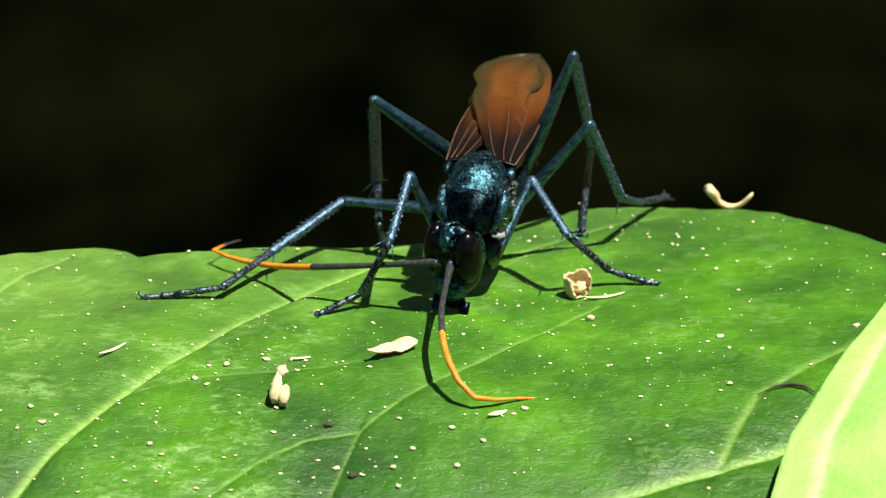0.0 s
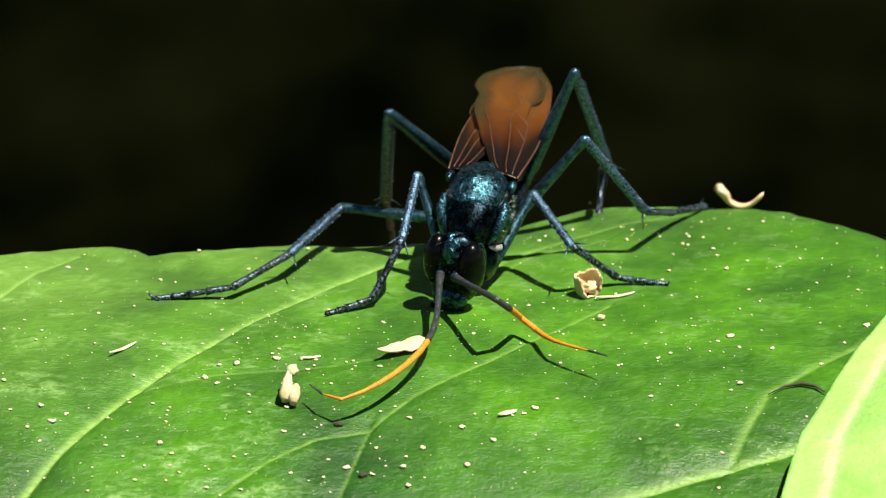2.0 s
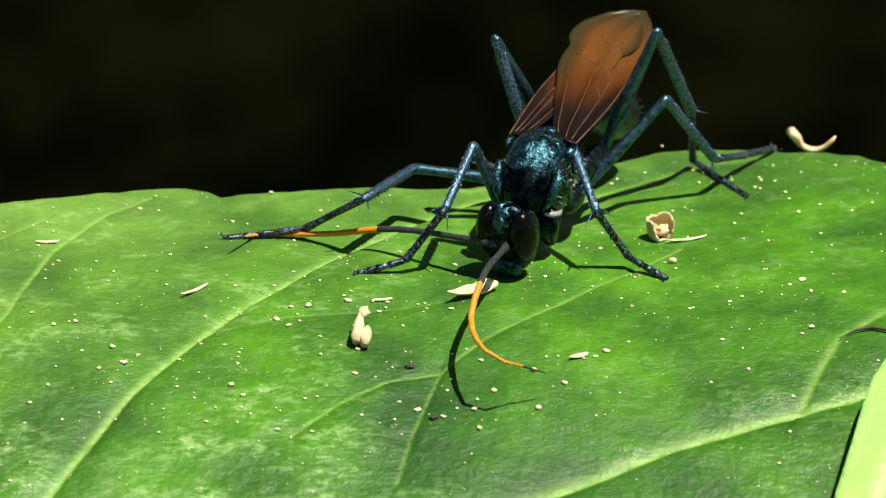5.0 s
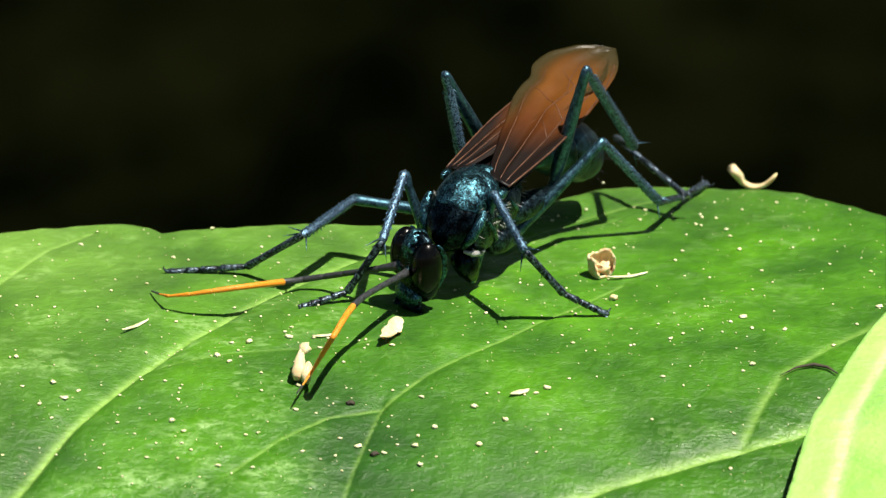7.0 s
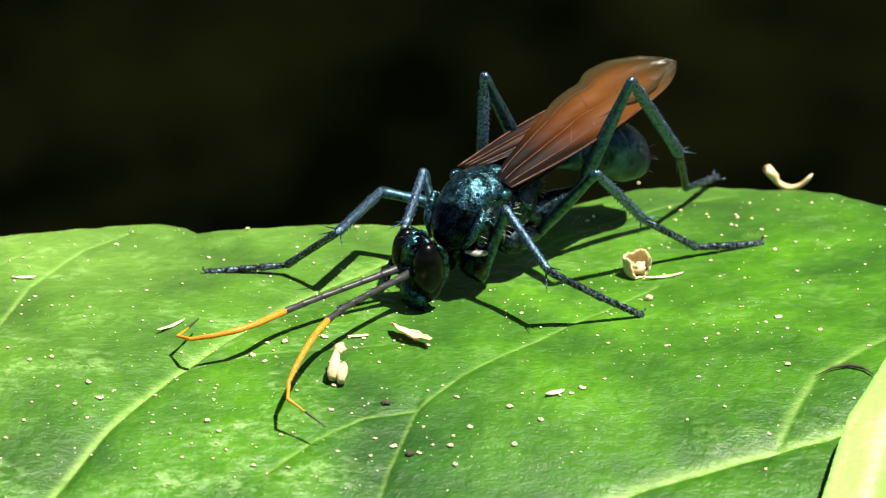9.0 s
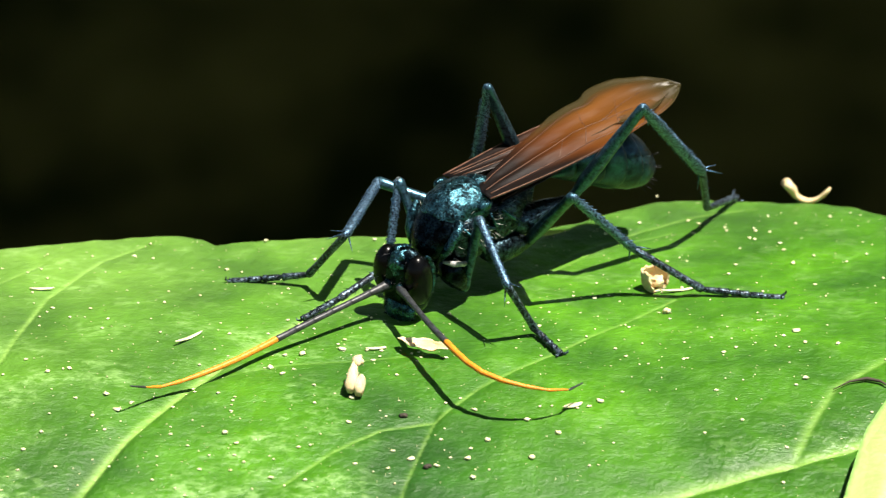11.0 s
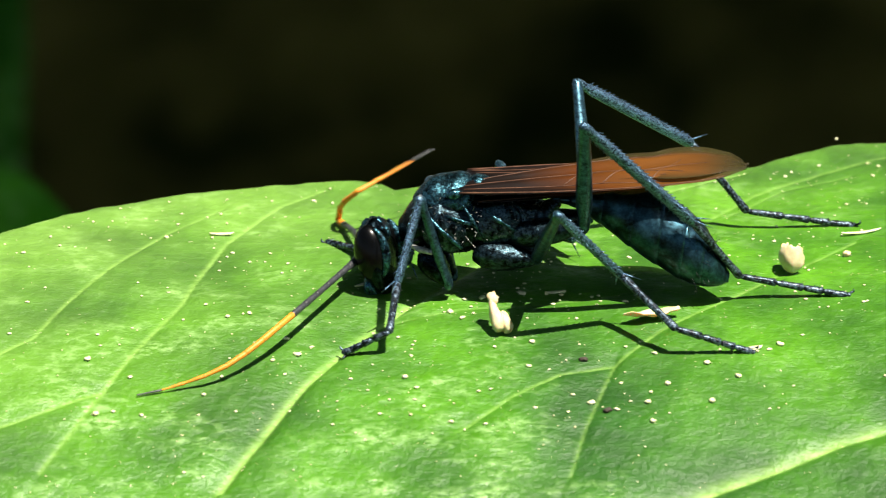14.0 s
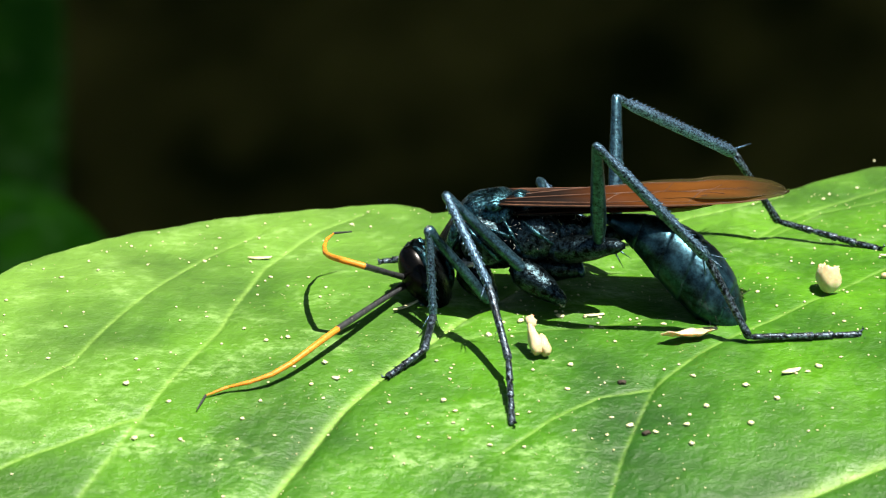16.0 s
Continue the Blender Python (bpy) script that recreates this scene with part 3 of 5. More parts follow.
def build_head(wasp):
    bm = bmesh.new()
    blob(bm, (0, 0, 0.3), (1.9, 3.0, 3.3), 4, 0.05, 4)
    for v in bm.verts:
        if v.co.x < -0.4:
            v.co.x = -0.4 + (v.co.x + 0.4) * 0.55
    head = part("head", bm, BLACK, wasp)
    bm = bmesh.new()
    blob(bm, (0.3, 0, 1.7), (1.45, 1.5, 1.9), 6, 0.2, 4, 1.6)
    part("brow", bm, TEAL, head, "teal metallic brow")
    for _, s in SIDES:
        bm = bmesh.new()
        blob(bm, (0.35, 1.85 * s, 0.85), (1.6, 1.4, 2.35), 0, 0, 4)
        part("eye", bm, EYE_BLACK, head, "large glossy black eye")
        bm = bmesh.new()
        bend = [radians(a) for a in range(-58, 63, 10)]
        tube(bm, [(0.25 - 1.55 * math.cos(a), 2.25 * s, 0.85 + 2.3 * math.sin(a)) for a in bend], [0.12 + 0.34 * math.cos(a * 1.4) for a in bend], 8)
        part("temple", bm, TEAL, head, "blue gleaming rim behind the eye")
        bm = bmesh.new()
        tube(bm, [(0.9, 1.5 * s, -3.2), (1.3, 1.6 * s, -4.0), (1.5, 1.0 * s, -4.7), (1.6, -0.2 * s, -5.0)], [0.6, 0.62, 0.45, 0.12], 10, 0.7)
        part("mandible", bm, BLACK, head)
        bm = bmesh.new()
        tube(bm, [(0.4, 0.9 * s, -3.6), (0.2, 1.5 * s, -4.7), (0.7, 1.9 * s, -5.3), (1.3, 1.8 * s, -5.1)], [0.14, 0.12, 0.11, 0.08], 6)
        part("palp", bm, SOOT, head)
        bm = bmesh.new()
        blob(bm, (1.85, 0.75 * s, 0.45), (0.35, 0.5, 0.5), 1, 0, 2)
        part("antennal_socket", bm, TEAL, head)
    bm = bmesh.new()
    blob(bm, (1.15, 0, -2.1), (0.95, 1.9, 1.15), 3, 0.06, 3)
    part("clypeus", bm, TEAL, head, "broad dark teal plate above the jaws")
    bm = bmesh.new()
    blob(bm, (0.9, 0, -3.3), (0.75, 1.6, 0.75), 8, 0.06, 3)
    part("labrum", bm, BLACK, head)
    bm = bmesh.new()
    rnd = random.Random(12)
    for _ in range(60):
        y, z = rnd.uniform(-2.2, 2.2), rnd.uniform(-3.6, 3.4)
        x = 1.7 * math.sqrt(max(0.05, 1 - (y / 3.2) ** 2 - ((z - 0.3) / 3.7) ** 2))
        spike(bm, (x, y, z), (x + rnd.uniform(0.5, 1.0), y * 1.15, z + rnd.uniform(-0.3, 0.4)), 0.03, 3)
    part("facial_bristles", bm, BRISTLE, head)
    for ob in (head, *head.children):  # the head is tall for the thorax
        for v in ob.data.vertices:
            v.co = Vector((v.co.x * 1.1, v.co.y * 1.05, v.co.z * 1.28))
    return head


def build_abdomen(wasp):
    keys = [(0.6, 0.45, 0.45, 0), (-1.2, 0.6, 0.6, 0.2), (-3.0, 1.3, 1.25, 0.3), (-5.6, 2.4, 2.3, 0.1), (-8.6, 3.2, 3.2, -0.6), (-11.8, 3.45, 3.55, -1.7), (-14.8, 3.1, 3.3, -3.0), (-17.0, 2.0, 2.2, -4.2), (-18.8, 0.4, 0.5, -5.2)]
    bm = bmesh.new()
    loft_x(bm, smooth_sections([tuple([k[0], k[1] * 0.96, k[2] * 0.96, k[3]]) for k in keys], 5), 26)
    abdomen = part("abdomen", bm, BELLY, wasp, "smooth blue-black abdomen")
    cuts = [-1.2, -4.6, -8.0, -11.0, -13.6, -15.8, -18.2]
    fine = smooth_sections(keys, 12)
    xs = [s[0] for s in fine][::-1]
    for i, (a, b) in enumerate(zip(cuts, cuts[1:])):
        bm = bmesh.new()
        sec = []
        for t in np.linspace(0, 1, 9):
            x = a + (b - 0.35 - a) * t
            w = [float(np.interp(x, xs, [s[k] for s in fine][::-1])) for k in (1, 2, 3)]
            lift = 1.0 + 0.045 * t - (0.06 if t > 0.99 else 0)
            sec.append((x, w[0] * lift, w[1] * lift, w[2]))
        loft_x(bm, sec, 30, 0.015, i)
        part("abdomen_segment", bm, BELLY, abdomen)
    bm = bmesh.new()
    rnd = random.Random(8)
    for _ in range(40):
        a, x = rnd.uniform(0, 6.28), rnd.uniform(-17.2, -13.6)
        r = float(np.interp(x, xs, [s[1] for s in fine][::-1]))
        spike(bm, (x, r * math.cos(a), -3.6 + r * math.sin(a)), (x - 0.5, (r + 0.9) * math.cos(a), -3.6 + (r + 0.9) * math.sin(a)), 0.03, 3)
    part("tail_bristles", bm, BRISTLE, abdomen)
    return abdomen


def wing_point(t, w, length, s, base, lift, wide=1.0):
    """A place on a folded wing: t along it, w from its outer (0) to its inner margin (1)."""
    outer = 1.6 * math.sin(min(1, t * 1.15) * math.pi) * 0.55 + 0.5 - 1.3 * t
    prof = np.interp(t, [0, 0.1, 0.3, 0.5, 0.7, 0.84, 0.93, 0.98, 1.0], [2.4, 4.0, 6.3, 7.9, 8.7, 7.6, 5.9, 3.7, 1.6]) * wide
    round_in = 0 if t < 0.84 else 1.9 * ((t - 0.84) / 0.16) ** 2
    y = outer - round_in - (prof - round_in * 0.8) * w
    y += 0.35 * w * math.sin(t * 21 + 1) * max(0, t - 0.3) + 0.5 * w * math.exp(-((t - 0.66) / 0.05) ** 2)
    x = -length * t
    z = lift * t - 0.26 * max(0, (0.5 - w)) * prof * 0.6 + 0.48 * math.sin(w * 17 + t * 2.5) * min(1, t * 3) * (1 - 0.5 * t) * 0.5
    return Vector((base[0] + x, (base[1] + y) * s, base[2] + z))


def build_wing(wasp, name, s, length, base, lift, veins, wide=1.0):
    n, m = 60, 22
    me = bpy.data.meshes.new(name)
    co, span, rim = [], [], []
    for i in range(n):
        t = i / (n - 1)
        for j in range(m):
            w = j / (m - 1)
            co.append(wing_point(t, w, length, s, base, lift, wide) * U)
            span.append(min(1, t * (0.42 + 0.58 * min(1, w / 0.4 + max(0, t - 0.35) * 2))))
            end, inner = max(0, min(1, (t - 0.80) / 0.18)), max(0, min(1, (w - 0.70) / 0.26)) * max(0, min(1, (t - 0.3) / 0.2))
            rim.append(max(end * end * (3 - 2 * end), inner * inner * (3 - 2 * inner)))
    faces = [(i * m + j, (i + 1) * m + j, (i + 1) * m + j + 1, i * m + j + 1) for i in range(n - 1) for j in range(m - 1)]
    me.from_pydata([tuple(c) for c in co], [], faces)
    me.polygons.foreach_set("use_smooth", [True] * len(faces))
    me.attributes.new("span", "FLOAT", "POINT").data.foreach_set("value", span)
    me.attributes.new("rim", "FLOAT", "POINT").data.foreach_set("value", rim)
    me.materials.append(WING)
    ob = new(name, me)
    ob.parent = wasp
    so = ob.modifiers.new("thickness", "SOLIDIFY")
    so.thickness, so.offset = 0.03 * U, 0
    tagged(ob, "rust-orange wing with smoky tip, folded over the back")
    for path, r in veins:
        bm = bmesh.new()
        pts = []
        for (t0, w0), (t1, w1) in zip(path, path[1:]):
            for k in range(6):
                f = k / 6
                pts.append(wing_point(t0 + (t1 - t0) * f, w0 + (w1 - w0) * f, length, s, base, lift, wide) + Vector((0, 0, 0.03)))
        pts.append(wing_point(*path[-1], length, s, base, lift, wide) + Vector((0, 0, 0.03)))
        tube(bm, pts, [r * 0.5 * (1 - 0.55 * i / len(pts)) for i in range(len(pts))], 6)
        part("wing_vein", bm, VEIN, ob)
    return ob


FORE_VEINS = [([(0.0, 0.05), (0.3, 0.02), (0.75, 0.02), (0.93, 0.08)], 0.22), ([(0.02, 0.3), (0.3, 0.26), (0.52, 0.24), (0.8, 0.12)], 0.16),
              ([(0.02, 0.55), (0.25, 0.5), (0.5, 0.5), (0.62, 0.42), (0.78, 0.3)], 0.14), ([(0.04, 0.85), (0.3, 0.82), (0.6, 0.86), (0.72, 0.8)], 0.13),
              ([(0.36, 0.25), (0.44, 0.5)], 0.1), ([(0.5, 0.24), (0.56, 0.48), (0.6, 0.86)], 0.1), ([(0.66, 0.18), (0.7, 0.38), (0.76, 0.62)], 0.1),
              ([(0.62, 0.42), (0.8, 0.5), (0.86, 0.55)], 0.09)]
HIND_VEINS = [([(0.02, 0.1), (0.5, 0.1), (0.85, 0.2)], 0.14), ([(0.03, 0.5), (0.4, 0.45), (0.75, 0.55)], 0.1)]


def build_leg(wasp, kind, s):
    lf, lt, lb, ls = LENGTHS[kind]
    fat = (0.62, 0.72, 0.86)[kind]
    bm = bmesh.new()
    leg_profile(bm, lf, [(-0.06, 0.3), (-0.03, 0.55), (0.04, 0.7), (0.10, 0.62), (0.2, fat), (0.4, fat * 1.02), (0.65, fat * 0.9), (0.85, fat * 0.74), (0.95, 0.62), (1.0, 0.6), (1.03, 0.35)], 16, 0.85)
    femur = part("femur", bm, FEMUR, wasp)
    bm = bmesh.new()
    blob(bm, (0, 0, lf * 1.0), (0.5, 0.46, 0.42), kind, 0.15, 2)
    part("knee", bm, KNEE, femur, "pale glossy knee")
    bm = bmesh.new()
    w = (0.46, 0.52, 0.62)[kind]
    leg_profile(bm, lt, [(-0.03, 0.25), (-0.01, 0.5), (0.03, 0.58), (0.07, 0.46), (0.15, w), (0.5, w), (0.85, w * 0.95), (0.96, w * 1.05), (1.0, w * 0.8), (1.02, 0.2)], 14, 0.9)
    rnd = random.Random(kind * 5 + s)
    for k in range((9, 13, 24)[kind]):
        z = lt * (0.1 + 0.86 * k / (9, 13, 24)[kind])
        for a in (-0.5, 0.45, 2.9) if kind == 2 else (-0.7, 0.6, 2.6, 3.7):
            a += rnd.uniform(-0.15, 0.15)
            c = Vector((math.cos(a), math.sin(a), 0))
            spike(bm, Vector((0, 0, z)) + c * w * 0.85, Vector((0, 0, z + 0.4)) + c * (w + rnd.uniform(0.12, 0.26)), 0.09, 4)
    for a in (-0.4, 0.4, 2.8):
        c = Vector((math.cos(a), math.sin(a), 0))
        spike(bm, Vector((0, 0, lt * 0.985)) + c * 0.4, Vector((0, 0, lt + 1.5)) + c * 1.7, 0.11, 5)
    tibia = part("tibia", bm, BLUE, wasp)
    bm = bmesh.new()
    leg_profile(bm, lb, [(-0.02, 0.2), (0.0, 0.36), (0.06, 0.44), (0.3, 0.4), (0.8, 0.38), (0.96, 0.46), (1.0, 0.4), (1.02, 0.15)], 12)
    for k in range(9):
        a = rnd.uniform(0, 6.28)
        c = Vector((math.cos(a), math.sin(a), 0))
        z = lb * (0.1 + 0.1 * k)
        spike(bm, Vector((0, 0, z)) + c * 0.34, Vector((0, 0, z + 0.45)) + c * 0.72, 0.05, 4)
    basitarsus = part("basitarsus", bm, TARSUS, wasp)
    bm = bmesh.new()
    cuts = [0, 0.34, 0.58, 0.76, 0.95]
    keys = []
    for a, b in zip(cuts, cuts[1:]):
        d = b - a
        keys += [(a, 0.22), (a + 0.15 * d, 0.33), (a + 0.7 * d, 0.36), (a + 0.94 * d, 0.42)]
    leg_profile(bm, ls, keys + [(0.97, 0.34), (0.99, 0.12)], 10)
    for e in (-1, 1):
        tube(bm, [(0, 0.1 * e, ls * 0.95), (-0.05, 0.45 * e, ls * 1.0), (0.15, 0.7 * e, ls * 1.03), (0.45, 0.75 * e, ls * 1.02)], [0.16, 0.15, 0.11, 0.03], 6)
    blob(bm, (0.12, 0, ls * 0.985), (0.3, 0.34, 0.3), 1, 0.1, 1)
    for k in range(10):
        a = rnd.uniform(0, 6.28)
        c = Vector((math.cos(a), math.sin(a), 0))
        z = ls * rnd.uniform(0.1, 0.9)
        spike(bm, Vector((0, 0, z)) + c * 0.3, Vector((0, 0, z + 0.4)) + c * 0.62, 0.045, 3)
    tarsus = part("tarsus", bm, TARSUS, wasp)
    return femur, tibia, basitarsus, tarsus


def build_feeler(wasp):
    length, count = FEELER
    step = length / count
    out = []
    for k in range(count):
        f = k / (count - 1)
        r0 = np.interp(f, [0, 0.08, 0.2, 0.45, 0.75, 1], [0.5, 0.36, 0.30, 0.35, 0.29, 0.14])
        r1 = np.interp(min(1, f + 0.09), [0, 0.08, 0.2, 0.45, 0.75, 1], [0.5, 0.36, 0.30, 0.35, 0.29, 0.08])
        bm = bmesh.new()
        leg_profile(bm, step, [(-0.07, r0 * 0.5), (-0.03, r0 * 0.9), (0.05, r0), (0.5, (r0 + r1) / 2), (0.93, r1 * 1.05), (1.03, r1 * 0.92), (1.07, r1 * 0.5)], 12)
        mat = SOOT if k < 6 or k == count - 1 else ORANGE
        out.append(part("antenna_segment", bm, mat, wasp, "dark antenna segment" if mat is SOOT else "orange antenna segment"))
    return out


def build_wasp():
    wasp = tagged(new("wasp"), "blue-black wasp with rust-orange wings and orange antennae standing on the leaf", "wasp")
    coxae = build_thorax(wasp)
    head, abdomen = build_head(wasp), build_abdomen(wasp)
    wings = []
    for s, up, wide, inward in ((1, 0.32, 1.0, 2.2), (-1, 0.0, 0.72, 1.0)):  # one pair lies folded over the other
        wings.append((build_wing(wasp, "forewing", s, 29.8, (-1.2, 3.3, 3.9 + up), 1.0, FORE_VEINS, wide), inward, 3.0 * s))
        wings.append((build_wing(wasp, "hindwing", s, 22.0, (-2.6, 2.9, 2.5 + up * 0.4), 1.6, HIND_VEINS, 0.8), -0.6 * s, -3.0 * s))
    legs = {side + "FMH"[k]: build_leg(wasp, k, s) for side, s in SIDES for k in range(3)}
    feelers = {side: build_feeler(wasp) for side, _ in SIDES}
    return wasp, head, abdomen, wings, coxae, legs, feelers


WASP, HEAD, ABDOMEN, WINGS, COXAE, LEG_PARTS, FEELER_PARTS = build_wasp()


# ---- small dry things on the leaf ----
def at_leaf(x, y, up=0.0):
    return Vector((x, y, leaf_height(x, y) + up))


def build_seed():
    """A dry floret: a pale swollen husk with a small knob."""
    seed = tagged(new("floret"), "small cream club-shaped dry floret lying on the leaf", "floret")
    bm = bmesh.new()
    loft_x(bm, smooth_sections([(-1.7, 0.40, 0.45, 0.7), (-1.1, 0.62, 0.7, 0.85), (-0.1, 0.62, 0.7, 0.95), (0.9, 0.40, 0.45, 1.15), (1.5, 0.30, 0.3, 1.25)], 4), 16, 0.3, 3)
    bmesh.ops.translate(bm, verts=bm.verts, vec=(0, 0.42, 0))
    part("husk", bm, CREAM, seed)
    bm = bmesh.new()
    loft_x(bm, smooth_sections([(-2.0, 0.35, 0.4, 0.65), (-1.5, 0.55, 0.6, 0.8), (-0.7, 0.55, 0.6, 0.85), (0.0, 0.35, 0.4, 0.9), (0.3, 0.15, 0.2, 0.95)], 4), 14, 0.35, 8)
    bmesh.ops.translate(bm, verts=bm.verts, vec=(0, -0.5, 0))
    part("lobe", bm, CREAM, seed)
    bm = bmesh.new()
    blob(bm, (1.8, 0.15, 1.3), (0.75, 0.6, 0.42), 5, 0.4, 2)
    part("knob", bm, CREAM, seed)
    # a dark lump put in for the shade between the lobes
    bm = bmesh.new()
    blob(bm, (-0.5, -0.15, 0.72), (0.95, 0.34, 0.5), 6, 0.3, 2)
    part("husk_mouth", bm, GRIT_SHADE, seed, "dark gap between the lobes")
    return seed


def petal_mesh(bm, length, width, curl, cup, n=16, m=7, twist=0.0):
    grid = []
    for i in range(n):
        t = i / (n - 1)
        w = width * (math.sin(math.pi * min(1, t * 0.95 + 0.05)) ** 0.8 * (0.6 + 0.4 * t) + 0.03)
        a = curl * (t - 0.5)
        x = length * (math.sin(a) / curl if abs(curl) > 0.01 else t - 0.5)
        z = length * ((1 - math.cos(a)) / curl if abs(curl) > 0.01 else 0)
        row = []
        for j in range(m):
            u = 2 * j / (m - 1) - 1
            row.append(Vector((x, u * w / 2 * math.cos(twist * t), z + cup * u * u * w + u * w / 2 * math.sin(twist * t) + 0.05 * noise.noise(Vector((t * 5, u * 2, length))))))
        grid.append(row)
    for off in (0, 0.16):
        vs = [[bm.verts.new(p + Vector((0, 0, off))) for p in row] for row in grid]
        for a, b in zip(vs, vs[1:]):
            for j in range(m - 1):
                bm.faces.new((a[j], b[j], b[j + 1], a[j + 1]))
        if off == 0:
            low = vs
    hi = vs
    border = [(0, j) for j in range(m)] + [(i, m - 1) for i in range(1, n)] + [(n - 1, j) for j in range(m - 2, -1, -1)] + [(i, 0) for i in range(n - 2, 0, -1)]
    for (a, b), (c, d) in zip(border, border[1:] + border[:1]):
        bm.faces.new((low[a][b], low[c][d], hi[c][d], hi[a][b]))


def build_petal():
    bm = bmesh.new()
    petal_mesh(bm, 6.2, 2.0, 0.7, 0.25, twist=0.6)
    for v in bm.verts:
        v.co.y += 0.3 * noise.noise(Vector((v.co.x * 1.3, v.co.y * 1.5, 7)))
        v.co.z += 0.3 * noise.noise(Vector((v.co.x * 0.9, v.co.y * 1.2, 2)))
    return tagged(part("petal", bm, CREAM), "narrow cream dry petal lying on the leaf", "petal")


def build_cup():
    """A dry bud: a thin shell that opens in two lobes, with a shrivelled core."""
    husk = tagged(new("bud_husk"), "tan dry bud husk, its curled scales open like a cup", "husk")
    mouth = Vector((0.15, -0.72, 0.68)).normalized()
    side = mouth.cross(Vector((0, 0, 1))).normalized()
    up = side.cross(mouth)
    for name, mat, radii, lift in (("shell", CREAM, (1.5, 1.3, 1.75), 1.55), ("lining", TAN, (1.38, 1.18, 1.63), 1.55)):
        bm = bmesh.new()
        verts = bmesh.ops.create_icosphere(bm, subdivisions=4, radius=1.0)["verts"]
        gone = []
        for v in verts:
            d = v.co.normalized()
            a = math.atan2(d.dot(up), d.dot(side))
            if d.dot(mouth) > 0.22 + 0.42 * math.cos(2 * a + 0.5) + 0.25 * noise.noise(d * 3):
                gone.append(v)
            k = 1 + 0.16 * noise.noise(d * 1.7 + Vector((3, 1, 0)))
            v.co = Vector((d.x * radii[0], d.y * radii[1], d.z * radii[2])) * k + Vector((0, 0, lift))
        bmesh.ops.delete(bm, geom=gone, context="VERTS")
        shell = part(name, bm, mat, husk)
        so = shell.modifiers.new("thickness", "SOLIDIFY")
        so.thickness, so.offset = 0.1 * U, 0
    bm = bmesh.new()
    blob(bm, (0.2, 0.1, 0.9), (0.8, 0.6, 0.6), 4, 0.9, 3)
    part("core", bm, TAN, husk)
    return husk


def build_bract():
    bm = bmesh.new()
    pts, rad = [], []
    for i in range(15):
        t = i / 14
        pts.append((-2.9 + 5.8 * t, 0.2 * math.sin(t * 5), 0.55 + 2.2 * (2 * t - 1) ** 2 + (0.5 if t < 0.15 else 0)))
        rad.append(0.75 - 0.3 * t + (0.35 if t < 0.2 else 0) - (0.25 if t > 0.93 else 0))
    tube(bm, pts, rad, 10, 0.6)
    return tagged(part("bract", bm, TAN), "curved tan dry bract on the leaf margin", "bract")


def build_crumb(seed, mat):
    bm = bmesh.new()
    blob(bm, (0, 0, 0.16), (0.46, 0.38, 0.22), seed, 0.8, 2, 1.0)
    return part("crumb", bm, mat)


FLORET, PETAL, HUSK = build_seed(), build_petal(), build_cup()
tagged(build_bract(), "").matrix_world = Matrix.Translation((31.2 * U, 13.2 * U, -0.4 * U)) @ pose(0, 0, 0, 8, 0, -4) @ Matrix.Scale(0.84, 4)
pod = build_crumb(21, CREAM)
tagged(pod, "rough cream seed lying beside the husk", "seed")
pod.matrix_world = Matrix.LocRotScale(at_leaf(15.5, -22.4) * U, Euler((0, 0, 0.4)), (1.1, 1.0, 1.7))

CRUMBS = [(-28.8, -51.3), (-30, -49.6), (-28.9, -53.4), (-16.6, -27.9), (-14, -32.2), (-7.4, -23.2), (-21.1, -40.9), (-13.2, -55.2), (-10.9, -53.4), (-6.9, -53.4), (-16.6, -54.8), (-33.4, -41.9), (-41.2, -45.6), (-39.8, -44), (-43.7, -46.8), (24.6, 0.2), (25.3, 2.3), (26.8, 2), (22.2, 2.5), (29.1, -7), (33.2, -30.4), (10.7, -41.5), (-31.1, -10.9), (-25.9, -15.2), (-27.2, -1.6), (14.8, 13.1), (-56.2, -18.1), (-61.4, -55.9), (-18.4, -32.8), (-12.6, -38.3), (-15.3, -48.1), (-7.6, -34.7), (-3.1, -50.6), (-4.8, -52), (17.1, -34.7), (2.1, -27.1), (43.3, -24.3), (40.8, -28.6), (18.6, 2)]
CRUMBS += [(-26.2, -27.6), (-24.3, -34.5), (-22.5, -34.1), (-15.8, -32.7), (-10.4, -32.9), (-29.5, -45.9), (-32.4, -55.8), (-25.1, -56.8), (-7.9, -50.3), (-23.3,
           -37.8), (-25.7, -37.1), (-24.4, -38.8), (38.2, -33.7), (29.7, -38.0), (23.0, -46.6), (22.6, -31.7), (21.3, -32.9), (29.8, -30.3), (19.1,
           -48.9), (28.9, -27.6), (27.0, -57.0), (-51.1, -36.0), (-48.7, -38.8), (-46.5, -38.1), (-42.5, -42.8), (-45.6, -43.7), (-50.5, -52.7),
           (-56.7, -56.3), (-62.7, -47.1), (-59.6, -55.7), (-48.8, -49.7), (-42.4, -49.1), (-47.1, -55.3), (-50.9, -56.1), (-53.3, -39.1), (-58.2,
           -50.0), (-17.1, -43.2), (-17.4, -47.8), (-7.5, -43.7), (-6.0, -42.7), (-8.3, -54.8), (-5.1, -53.6), (0.9, -47.1), (4.1, -49.5), (7.3,
           -44.4), (8.4, -43.4), (2.2, -44.6), (-4.5, -45.2), (-4.6, -56.7), (-2.9, -55.4), (1.4, -53.6)]
